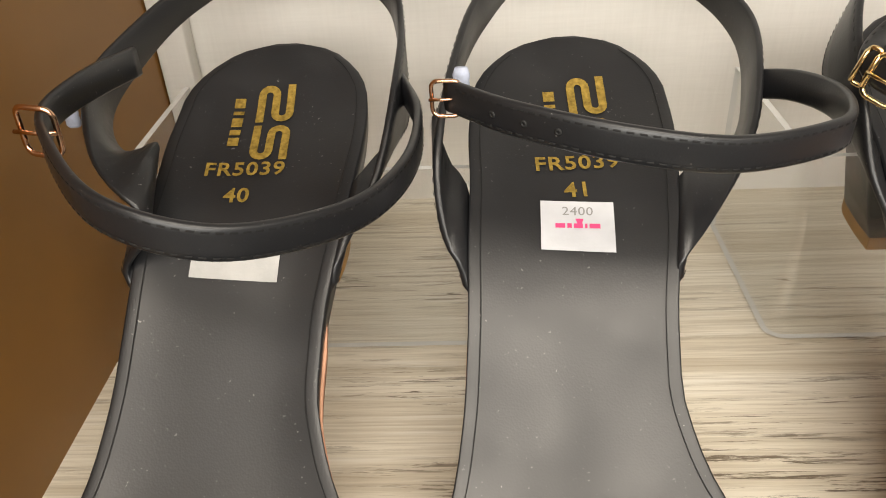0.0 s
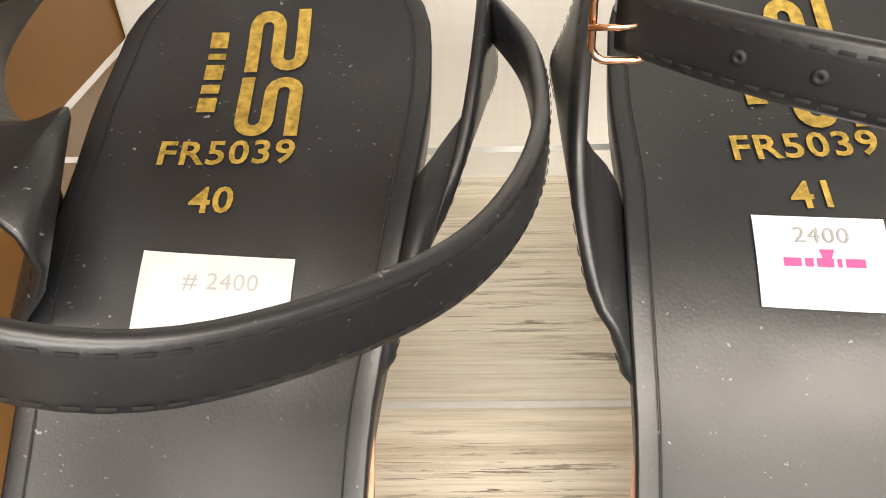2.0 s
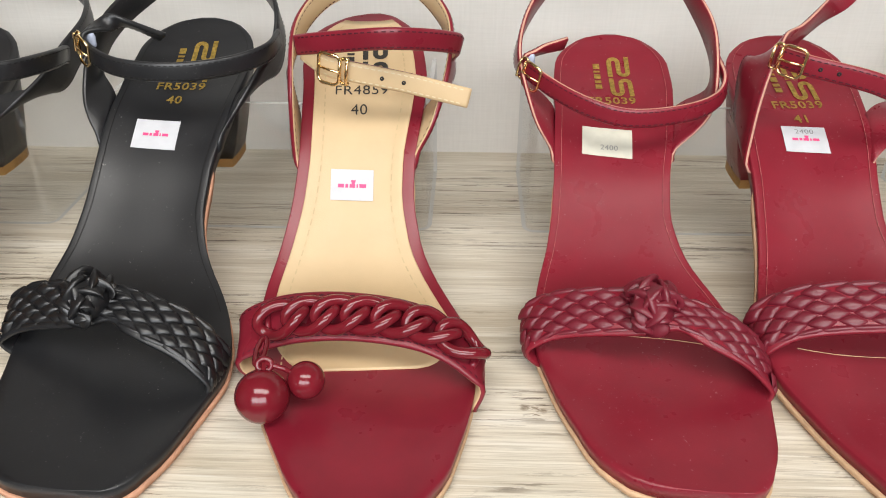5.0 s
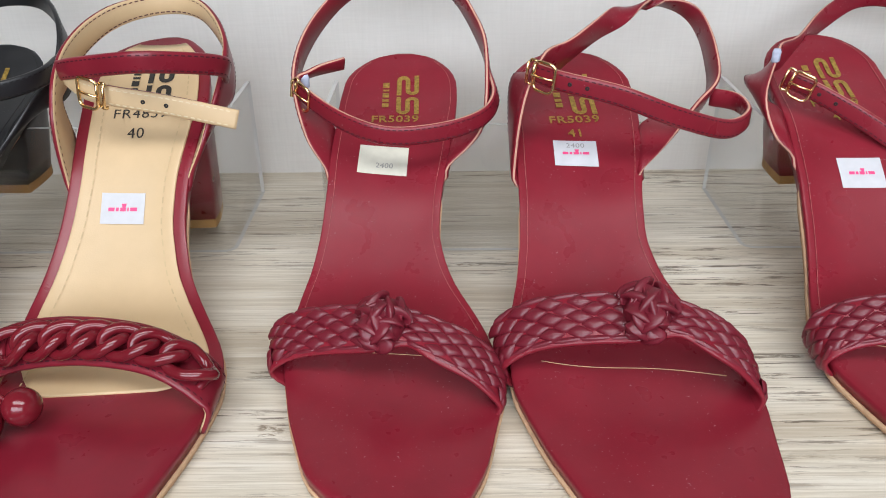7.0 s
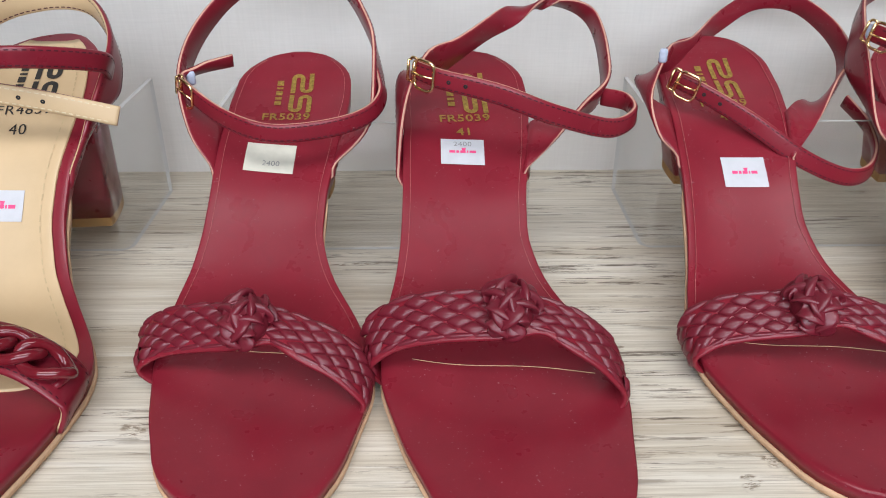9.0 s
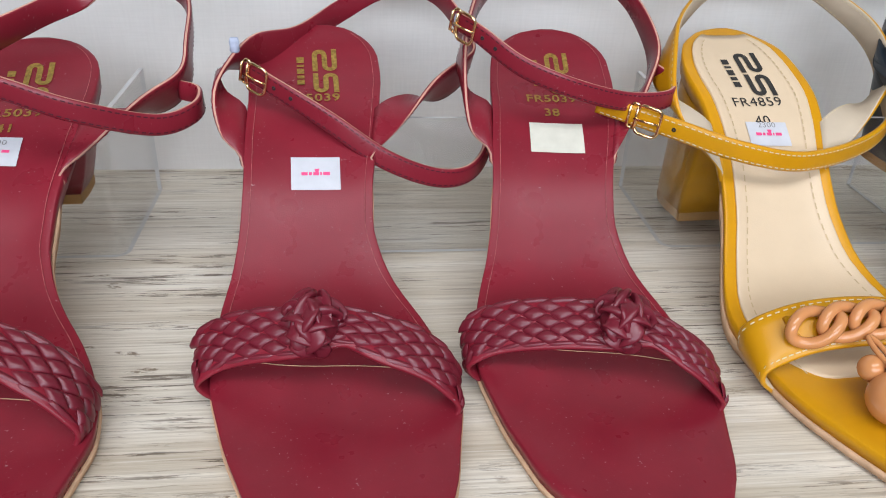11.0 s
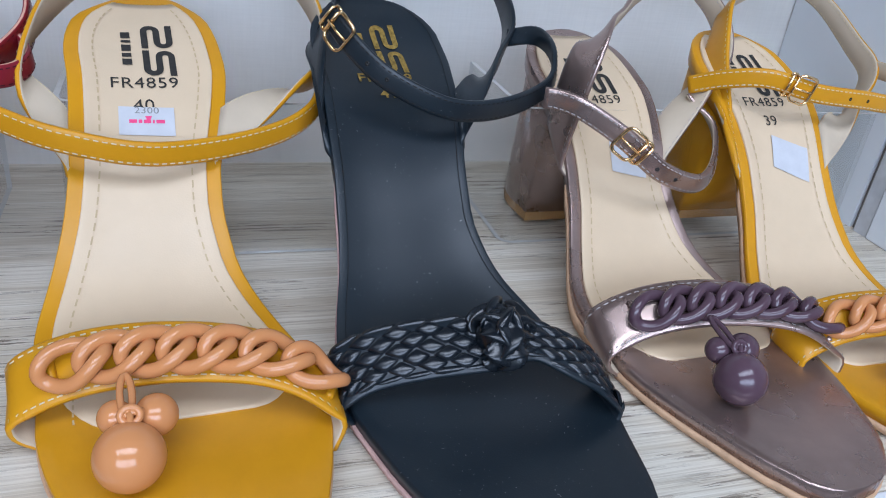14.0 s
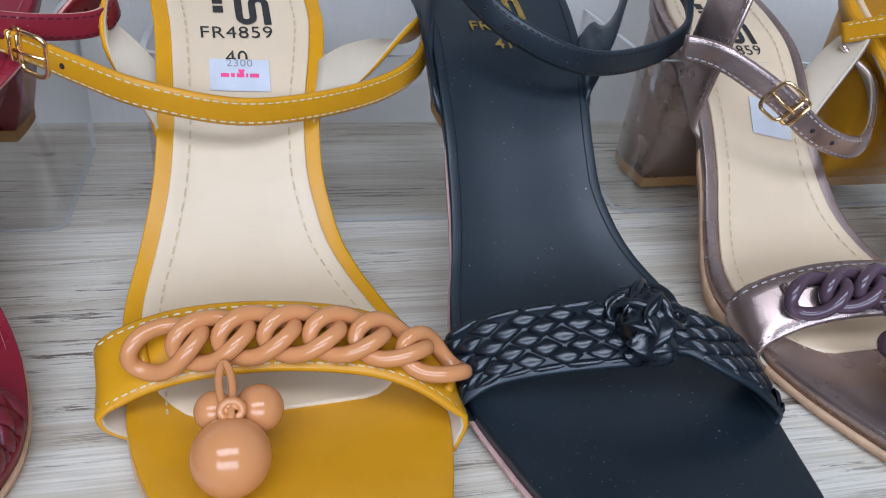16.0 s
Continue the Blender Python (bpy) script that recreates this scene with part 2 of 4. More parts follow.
def loft(rings, cap=True):
    n, vs, fs = len(rings[0]), [], []
    for r in rings:
        vs += [tuple(p) for p in r]
    for a in range(len(rings) - 1):
        for k in range(n):
            q = (k + 1) % n
            fs.append((a * n + k, a * n + q, (a + 1) * n + q, (a + 1) * n + k))
    if cap:
        fs.append(tuple(reversed(range(n))))
        fs.append(tuple((len(rings) - 1) * n + k for k in range(n)))
    return vs, fs


def box(x0, y0, z0, x1, y1, z1, bevel=0.0):
    """A box with chamfered edges."""
    bm = bmesh.new()
    bmesh.ops.create_cube(bm, size=1.0)
    for v in bm.verts:
        v.co = ((x0 + x1) / 2 + v.co.x * (x1 - x0), (y0 + y1) / 2 + v.co.y * (y1 - y0), (z0 + z1) / 2 + v.co.z * (z1 - z0))
    if bevel:
        bmesh.ops.bevel(bm, geom=list(bm.edges), offset=bevel, segments=2, affect="EDGES", profile=0.5)
    bm.normal_update()
    vs, fs = [tuple(v.co) for v in bm.verts], []
    bm.verts.index_update()
    for f in bm.faces:
        fs.append(tuple(v.index for v in f.verts))
    bm.free()
    return vs, fs


def spline(points, count):
    """Catmull-Rom through the points, at even steps along its length."""
    p = np.array(points, float)
    p = np.vstack([2 * p[0] - p[1], p, 2 * p[-1] - p[-2]])
    out = []
    for i in range(1, len(p) - 2):
        for t in np.linspace(0, 1, 24, endpoint=False):
            a, b, c, d = p[i - 1 : i + 3]
            out.append(0.5 * (2 * b + (c - a) * t + (2 * a - 5 * b + 4 * c - d) * t * t + (3 * b - a - 3 * c + d) * t**3))
    out = np.array(out + [p[-2]])
    far = np.r_[0, np.cumsum(np.linalg.norm(np.diff(out, axis=0), axis=1))]
    at = np.linspace(0, far[-1], count)
    return np.stack([np.interp(at, far, out[:, k]) for k in range(3)], 1), far[-1]


def unit(v):
    v = np.asarray(v, float)
    return v / (np.linalg.norm(v, axis=-1, keepdims=True) + 1e-12)


def tube(path, radius, sides=8, closed=False):
    p = np.array(path, float)
    n = len(p)
    t = unit(np.roll(p, -1, 0) - np.roll(p, 1, 0)) if closed else unit(np.gradient(p, axis=0))
    ref = np.array([0.13, 0.31, 0.94])
    rad = radius if hasattr(radius, "__len__") else [radius] * n
    rings, u = [], unit(np.cross(t[0], ref))
    for k in range(n):
        u = unit(u - t[k] * (u @ t[k]))
        w = np.cross(t[k], u)
        rings.append([p[k] + rad[k] * (np.cos(a) * u + np.sin(a) * w) for a in np.linspace(0, 2 * np.pi, sides, endpoint=False)])
    if closed:
        vs, fs = loft(rings, cap=False)
        # close on the ring that fits best
        last, first = np.array(rings[-1]), np.array(rings[0])
        shift = min(range(sides), key=lambda s: np.linalg.norm(last - np.roll(first, -s, 0)))
        m = (n - 1) * sides
        fs += [(m + k, m + (k + 1) % sides, (k + 1 + shift) % sides, (k + shift) % sides) for k in range(sides)]
        return vs, fs
    return loft(rings)


def ball(centre, radius, squash=(1, 1, 1), nu=20, nv=12):
    c, vs, fs = np.array(centre), [], []
    for i in range(nv + 1):
        th = np.pi * i / nv
        for j in range(nu):
            ph = 2 * np.pi * j / nu
            vs.append(tuple(c + radius * np.array(squash) * (np.sin(th) * np.cos(ph), np.sin(th) * np.sin(ph), np.cos(th))))
    for i in range(nv):
        for j in range(nu):
            q = (j + 1) % nu
            fs.append((i * nu + j, (i + 1) * nu + j, (i + 1) * nu + q, i * nu + q))
    return vs, fs


def thing(name, label, category, at, turn=0.0, group="", kind="", scale=1.0):
    ob = new(name)
    ob.empty_display_size = 0.02
    ob.matrix_world = pose(*at, 0, 0, turn) @ Matrix.Scale(scale, 4)
    return tagged(ob, label, category, group, kind)


# ---- the shelf and the room ----
X0, X1, DEPTH = 0.078, 1.360, 0.2915
floor = mesh_object("floor", *box(X0 - 0.02, 0.0, -0.03, X1 + 0.02, DEPTH + 0.004, 0.0, 0.0008), FLOOR_MAT, smooth=False)
tagged(floor, "pale limed oak laminate shelf floor with dark streaks", "shelf floor", kind="structure")
wall = mesh_object("wall_back", *box(X0 - 0.02, DEPTH + 0.001, 0.0, X1 + 0.02, DEPTH + 0.02, 0.42), WALL_MAT, smooth=False)
tagged(wall, "pale grey linen-print back panel of the shelf", "wall", kind="structure")
side = mesh_object("wall_left", *box(X0 - 0.019, -0.004, -0.03, X0, DEPTH, 0.42, 0.001), TAN_PANEL, smooth=False)
tagged(side, "tan brown veneered side panel of the shelf", "wall", kind="structure")
mesh_object("corner_strip", *box(X0 + 0.0005, DEPTH - 0.0105, 0.0, X0 + 0.0135, DEPTH - 0.0005, 0.42, 0.001), WALL_MAT, side, "pale corner strip")
right = mesh_object("wall_right", *box(X1, -0.004, 0.0, X1 + 0.018, 0.176, 0.42, 0.001), WHITE_PANEL, smooth=False)
tagged(right, "white melamine side panel with a grey joint", "wall", kind="structure")
mesh_object("edge_band", *box(X1 + 0.001, 0.1765, 0.0, X1 + 0.018, 0.186, 0.42), GREY_EDGE, right, "grey edge band", smooth=False)
mesh_object("joint", *box(X1 + 0.004, 0.1865, 0.0, X1 + 0.018, 0.190, 0.42), DARK_GAP, right, "dark joint", smooth=False)
mesh_object("rear_board", *box(X1 + 0.002, 0.1905, 0.0, X1 + 0.018, DEPTH, 0.42), WHITE_PANEL, right, smooth=False)
# unseen board added overhead to keep ceiling light off the heels
board = mesh_object("shelf_above", *box(X0 - 0.02, 0.05, 0.4205, X1 + 0.02, DEPTH + 0.02, 0.44, 0.001), SHADE_BOARD, smooth=False)
tagged(board, "unseen grey brown board added to shade the back of the shelf", "shelf", kind="structure")
trim = mesh_object("trim", *box(X0 - 0.02, -0.0045, -0.0032, X1 + 0.02, -0.0003, -0.0004, 0.0008), WHITE_PANEL, smooth=False)
tagged(trim, "layered front edge of the shelf in orange-brown veneer", "shelf edge", kind="structure")
mesh_object("veneer_band", *box(X0 - 0.02, -0.0075, -0.0125, X1 + 0.02, -0.0005, -0.0036, 0.0012), ORANGE_WOOD, trim, "orange-brown veneer band")
mesh_object("dark_band", *box(X0 - 0.02, -0.0065, -0.018, X1 + 0.02, -0.0005, -0.0129), DARK_WOOD, trim, "dark brown groove", smooth=False)
mesh_object("front_board", *box(X0 - 0.02, -0.012, -0.40, X1 + 0.02, -0.0005, -0.0184, 0.001), CREAM_PAINT, trim, "cream lacquered front", smooth=False)

# unseen room added round the shelf to bound the light
room = mesh_object("room_floor", *box(-2.0, -2.7, -1.02, 3.2, 0.5, -1.0), ROOM_TILE, smooth=False)
tagged(room, "unseen grey floor added to close the room", "floor", kind="structure")
for nm, b6 in (("room_wall_back", (-2.0, 0.36, -1.0, 3.2, 0.5, 1.8)), ("room_wall_left", (-2.1, -2.7, -1.0, -2.0, 0.5, 1.8)),
               ("room_wall_right", (3.2, -2.7, -1.0, 3.3, 0.5, 1.8)), ("window_wall_low", (-2.0, -2.75, -1.0, 3.2, -2.62, 0.05)),
               ("window_wall_high", (-2.0, -2.75, 1.8, 3.2, -2.62, 1.9)), ("window_wall_left", (-2.0, -2.75, 0.05, -1.15, -2.62, 1.8)),
               ("window_wall_right", (2.15, -2.75, 0.05, 3.2, -2.62, 1.8))):
    tagged(mesh_object(nm, *box(*b6), ROOM_PAINT, smooth=False), "unseen plain grey wall added to close the room", "wall", kind="structure")
tagged(mesh_object("ceiling", *box(-2.1, -2.75, 1.8, 3.3, 0.5, 1.85), ROOM_PAINT, smooth=False), "unseen plain grey ceiling added to close the room", "ceiling", kind="structure")


# the front edge runs a little askew to the back panel
for ob in (floor, trim, *trim.children):
    for v in ob.data.vertices:
        if v.co.y < 0.1:
            v.co.y += 0.0149 * (v.co.x - 0.67)

# ---- clear acrylic risers ----
def riser(x0, x1, y0=0.187, y1=0.262, high=0.070, thick=0.0022, corner=0.007):
    """A clear sheet bent into a front and two returns, open behind."""
    def outline(off):
        pts = [(x0 + off, y1)]
        r = corner - off
        for a in np.linspace(math.pi, 1.5 * math.pi, 6):
            pts.append((x0 + corner + r * math.cos(a), y0 + corner + r * math.sin(a)))
        for a in np.linspace(1.5 * math.pi, 2 * math.pi, 6):
            pts.append((x1 - corner + r * math.cos(a), y0 + corner + r * math.sin(a)))
        return pts + [(x1 - off, y1)]

    out, inn = outline(0.0), outline(thick)
    base = thing("acrylic_riser", "clear bent acrylic heel riser standing on the shelf", "display riser", ((x0 + x1) / 2, y0, 0.0005), group="risers along the shelf")
    cx, m = (x0 + x1) / 2, len(out)
    for nm, i0, i1 in (("side_panel", 0, 2), ("front_panel", 2, m - 3), ("side_panel", m - 3, m - 1)):
        ring = out[i0 : i1 + 1] + inn[i0 : i1 + 1][::-1]
        n, k = len(ring), i1 - i0 + 1
        vs, fs = loft([[(x - cx, y - y0, z) for x, y in ring] for z in (0.0, high)], cap=False)
        slots = [0] * n
        if nm == "front_panel":
            for q in (1, 2, m - 8, m - 7):
                slots[q] = 2
        if i0 == 0:
            slots[n - 1] = 1
        if i1 == m - 1:
            slots[k - 1] = 1
        for a in range(k - 1):
            fs += [(a, n - 1 - a, n - 2 - a, a + 1), (n + a, n + a + 1, 2 * n - 2 - a, 2 * n - 1 - a)]
            slots += [1, 1]
        # no walls where the panels run on into one another
        drop = [q for q in (n - 1 if i0 else None, k - 1 if i1 < m - 1 else None) if q is not None]
        keep = [q for q in range(len(fs)) if q not in drop]
        mesh_object(nm, vs, [fs[q] for q in keep], [ACRYLIC, ACRYLIC_EDGE, ACRYLIC_BEND], base, slots=[slots[q] for q in keep], smooth=False)
    return base


riser(0.094, 0.2665)
riser(0.306, 0.4695)
riser(0.518, 0.678)
riser(0.738, 0.910)
riser(0.943, 1.090)
riser(1.138, 1.350)


# ---- sandals ----
# Outline of the footbed: distance from the toe tip, left edge, right edge, in millimetres.
SQUARE_TOE = np.array([(0, 21.8, 21.8), (0.6, 3.1, 25.2), (2.1, -5.6, 27.8), (4.3, -12.1, 30.0), (7.5, -18.2, 32.5), (11.7, -23.4, 35.0), (17.1,
    -27.5, 37.5), (23.5, -30.6, 39.7), (32, -33.3, 41.7), (39.5, -36.0, 43.3), (48, -38.8, 45.3), (64, -42.5, 49.1), (80, -46.2, 48.0), (96, -45.8,
    43.1), (106.6, -44.5, 38.0), (118.4, -41.5, 30.2), (129, -38.0, 24.9), (142.9, -35.0, 21.0), (161, -32.9, 22.6), (178.1, -32.0, 26.4), (197.3,
    -30.3, 29.4), (213.3, -30.2, 31.7), (226.1, -28.8, 31.9), (232.6, -27.8, 31.4), (237.7, -25.6, 29.6), (242.2, -22.4, 26.9), (245.5, -18.7, 23.7),
    (248.1, -14.5, 20.0), (249.9, -10.3, 16.1), (251.1, -6.1, 12.2), (251.7, -2.0, 8.4), (252, 3.4, 3.4)]) / 1000
ROUND_TOE = np.array([(0, -0.6, -0.6), (0.6, -4.7, 7.0), (2, -7.6, 11.9), (4, -10.2, 16.1), (7, -13.2, 20.4), (11, -16.4, 24.6), (15.9, -19.7, 28.4),
    (21.9, -22.9, 31.6), (29.9, -26.2, 34.3), (36.9, -29.3, 36.8), (44.8, -32.6, 39.3), (59.8, -37.9, 43.0), (74.7, -40.6, 45.5), (89.7, -40.9, 44.6),
    (99.6, -41.4, 41.8), (110.6, -42.6, 36.6), (120.6, -41.4, 31.2), (133.5, -37.0, 24.9), (150.5, -31.2, 21.4), (166.4, -28.4, 22.6), (184.4, -27.6,
    27.1), (199.3, -27.5, 29.7), (211.3, -28.7, 29.2), (221.4, -28.1, 28.2), (229.6, -25.9, 26.3), (236.5, -22.3, 23.7), (241.8, -18.0, 20.8), (245.9,
    -13.3, 17.6), (248.7, -8.4, 14.6), (250.6, -3.7, 11.6), (251.6, 0.7, 8.9), (252, 5.8, 5.8)]) / 1000
# How the footbed rises from toe to heel: distance from the toe tip in millimetres, share of the rise.
SQUARE_RISE = [(53.3, 0.000), (80.0, 0.016), (101.3, 0.065), (122.6, 0.168), (144.0, 0.336), (165.3, 0.532), (186.6, 0.686), (208.0, 0.780), (229.3,
    0.867), (250.6, 0.998), (277.3, 1.180)]
ROUND_RISE = [(49.8, 0.003), (74.7, 0.000), (94.7, 0.000), (114.6, 0.039), (134.5, 0.180), (154.5, 0.405), (174.4, 0.630), (194.3, 0.794), (214.2,
    0.904), (234.2, 0.998), (259.1, 1.101)]


class Last:
    """The shape that a sandal is built on: footbed height and outline."""

    def __init__(self, outline, top, rise, low=0.0108):
        self.o, self.top, self.low = outline, top, low
        line, _ = spline([(0, 0, 0)] + [(s / 1000, r, 0) for s, r in rise], 300)
        self.line = line

    def z(self, s):
        return self.low + (self.top - self.low) * np.interp(s, self.line[:, 0], self.line[:, 1])

    def edges(self, s):
        return np.interp(s, self.o[:, 0], self.o[:, 1]), np.interp(s, self.o[:, 0], self.o[:, 2])

    def surface(self, x, s):
        """Height of the footbed at a point, with its edges cupped along the arch."""
        a, b = self.edges(s)
        u = np.clip(abs((x - (a + b) / 2) / max((b - a) / 2, 1e-4)), 0, 1)
        arch = min(1.0, max(0.0, (s - 0.085) / 0.03)) * min(1.0, max(0.0, (0.252 - s) / 0.02))
        return float(self.z(s)) + 0.0030 * u**4 * arch - 0.0008 * (1 - u * u) * np.exp(-(((s - 0.055) / 0.03) ** 2))


STATIONS = np.r_[np.array([0, 0.6, 2, 4, 7, 11, 16]) / 1000, np.linspace(0.022, 0.226, 40), np.array([231, 236, 240.5, 244.5, 247.5, 249.7, 251.2, 252]) / 1000]
ACROSS = np.array([-1, -0.985, -0.95, -0.88, -0.75, -0.5, -0.25, 0, 0.25, 0.5, 0.75, 0.88, 0.95, 0.985, 1])


def smooth_edges(last, s):
    near = np.linspace(-1, 1, 7) * (0.004 if 0.03 < s < 0.23 else 0.0008)
    e = np.array([last.edges(np.clip(s + d, 0, 0.252)) for d in near])
    return e.mean(0)


def slab(last, up, down, grow=0.0, s0=0.0, s1=0.252, round_over=0.0018, pillow=0.0, draw_in=0.0):
    """A layer of the sole between two heights off the footbed, drawn in under the heel."""
    rings = []
    st = [s for s in STATIONS if s0 <= s <= s1]
    if s0 > 0:
        st = [s0, s0 + 0.001, s0 + 0.003] + [s for s in st if s > s0 + 0.005]
    for s in st:
        a, b = smooth_edges(last, s)
        g = grow - draw_in * min(1, max(0, (s - 0.16) / 0.012))
        a, b = a - g, b + g
        if s0 > 0:
            k = min(1.0, 0.55 + 0.45 * math.sqrt(min(1, (s - s0) / 0.02)))
            a, b = a * k, b * k
        # the slabs grow beyond the ends too
        sy = s + (-grow if s < 0.01 else grow if s > 0.245 else 0) * (1 if s0 == 0 else 0)
        c, h = (a + b) / 2, (b - a) / 2
        drop = lambda u: round_over * max(0.0, (abs(u) - 0.9) / 0.1) ** 2
        lim = min(1.0, max(0.15, h / 0.02))
        top = [(c + u * h, sy, last.surface(c + u * (h - grow), s) + up - drop(u) * lim + pillow * (1 - u**6)) for u in ACROSS]
        z0 = float(last.z(s))
        low = [(c + u * h * 0.985, sy, max(z0 + down, 0.0002)) for u in (1, 0.5, 0, -0.5, -1)]
        rings.append(top + low)
    return loft(rings)


def on_footbed(last, pts, lift=0.0004):
    return [(x, s, last.surface(x, s) + lift) for x, s in pts]


def heel_block(last, bottom, s_front, s_front_low, spread, flare):
    """Block heel: flat breast, rounded back, tapering or flaring to its tip."""
    def ring(level, z_of):
        pts, n = [], 22
        ss = np.linspace(s_front, 0.2515, 12)
        left = [(smooth_edges(last, s)[0] + 0.0012, s) for s in ss]
        right = [(smooth_edges(last, s)[1] - 0.0012, s) for s in ss[::-1]]
        mid = (sum(smooth_edges(last, 0.215)) / 2, (s_front + 0.25) / 2)
        for x, s in left + right:
            k = 1 - (1 - spread) * level
            x2 = mid[0] + (x - mid[0]) * k
            s2 = mid[1] + (s - mid[1]) * (1 - (1 - flare) * level) + (s_front_low - s_front) * level
            pts.append((x2, s2, z_of(s)))
        return pts
    steps = [0, 0.12, 0.3, 0.5, 0.75, 1.0]
    rings = [ring(k * k * 0.3 + k * 0.7, lambda s, k=k: (float(last.z(s)) - 0.0075) * (1 - k) + (bottom + 0.005) * k) for k in steps]
    body = loft(rings)
    tip = loft([rings[-1], [(x, s, bottom + 0.0049) for x, s, _ in rings[-1]], [(x * 0.99, s, bottom) for x, s, _ in rings[-1]]])
    return body, tip


def band_bases(path, axis, base=False):
    """Tangent, outward normal and width direction along a band that goes round an axis point (x, s) or lies over a foot."""
    t = unit(np.gradient(path, axis=0))
    squeeze = 1.0 if base is False else 0.4
    out = np.stack([path[:, 0] - axis[0], (path[:, 1] - axis[1]) * squeeze, 0 * path[:, 0]], 1) if len(axis) == 2 else path - np.array([axis[0], 0, axis[2]]) * (1, 0, 1) - np.stack([0 * path[:, 0], path[:, 1], 0 * path[:, 0]], 1)
    nrm = unit(out)
    nrm = unit(nrm - t * (nrm * t).sum(1, keepdims=True))
    wd = unit(np.cross(nrm, t))
    # even out the turn of the band
    for _ in range(3):
        wd[1:-1] = unit(wd[:-2] + 2 * wd[1:-1] + wd[2:])
    wd = unit(wd - t * (wd * t).sum(1, keepdims=True))
    if base is not False:
        # both ends run out into a skewed foot along the edge of the sole
        n = len(path)
        for left in (True, False):
            foot = unit(np.array(base[0 if left else 1], float))
            ref = wd[int(0.3 * n)] if left else wd[int(0.7 * n)]
            foot = foot * (-1 if ref @ np.array([0.0, -0.8, 0.6]) > 0 else 1)
            for k in range(int(0.3 * n)):
                e = k / (0.3 * n)
                e = e * e * (3 - 2 * e)
                i = k if left else n - 1 - k
                wd[i] = unit(wd[i] * e + foot * (1 - e))
    if len(axis) == 3:
        # a toe band slopes with the instep: its rear edge stands higher
        lean = radians(30) * np.clip(nrm[:, 2:3], 0, 1)
        wd = unit(wd * np.cos(lean) + nrm * np.sign(wd[:, 1:2]) * np.sin(lean))
    nrm = unit(np.cross(t, wd))
    return t, nrm, wd


def band(path, widths, thick, axis, base=False):
    """A flat strap with softened edges: outside (0), cut edges (1), inside (2)."""
    t, nrm, wd = band_bases(path, axis, base)
    rings = []
    for p, n, w, b in zip(path, nrm, wd, widths):
        h, q = b / 2, thick / 2
        sec = [(-h, q * 0.45), (-h + 0.0007, q), (-h * 0.5, q * 1.12), (0, q * 1.16), (h * 0.5, q * 1.12), (h - 0.0007, q), (h, q * 0.45),
               (h, -q * 0.45), (h - 0.0007, -q), (0, -q), (-h + 0.0007, -q), (-h, -q * 0.45)]
        rings.append([p + w * a + n * c for a, c in sec])
    vs, fs = loft(rings)
    kinds = [0, 0, 0, 0, 0, 0, 1, 2, 2, 2, 2, 1]
    return vs, fs, kinds * (len(rings) - 1) + [1, 1]


def dashes(path, widths, thick, axis, inset=0.0014, pitch=0.0029, length=0.0018, both=False, base=False):
    """Stitches along both edges of a band."""
    t, nrm, wd = band_bases(path, axis, base)
    far = np.r_[0, np.cumsum(np.linalg.norm(np.diff(path, axis=0), axis=1))]
    pieces = []
    at = np.arange(0.003, far[-1] - 0.003, pitch)
    pick = lambda arr, d: np.array([np.interp(d, far, arr[:, k]) for k in range(3)])
    for face in ((1, -1) if both else (1,)):
        for sgn in (-1, 1):
            for d in at:
                p, n, w, tt = pick(path, d), pick(nrm, d), pick(wd, d), pick(t, d)
                h = np.interp(d, far, widths) / 2 - inset
                c = p + w * h * sgn + n * face * (thick / 2 + 0.00018)
                a, b2, e = tt * length / 2, w * 0.00026, n * face * 0.00014
                corner = [c - a - b2, c + a - b2, c + a + b2, c - a + b2]
                mid = [c - a * 0.6 + e, c + a * 0.6 + e]
                pieces.append((corner + mid, [(0, 1, 5, 4), (1, 2, 5), (2, 3, 4, 5), (3, 0, 4)]))
    return merged(pieces)


def seams(ob):
    return tagged(ob, kind="stuff")


def strap(name, points, widths, thing_ob, last, axis, mats, thread, label, thick=0.0022, count=70, both=False, base=False):
    path, long = spline(np.array(points) / 1000, count)
    w = np.interp(np.linspace(0, 1, count), np.linspace(0, 1, len(widths)), widths)
    vs, fs, slots = band(path, w, thick, axis, base)
    ob = mesh_object(name, vs, fs, mats, thing_ob, label, slots)
    seams(mesh_object("stitching", *dashes(path, w, thick, axis, both=both, base=base), thread, ob))
    return ob, path, w


def rounded_loop(w, h, r, n=6):
    pts = []
    for cx, cy, a0 in ((w - r, h - r, 0), (-w + r, h - r, 90), (-w + r, -h + r, 180), (w - r, -h + r, 270)):
        for a in np.linspace(a0, a0 + 90, n):
            pts.append((cx + r * math.cos(radians(a)), cy + r * math.sin(radians(a))))
    return np.array(pts)


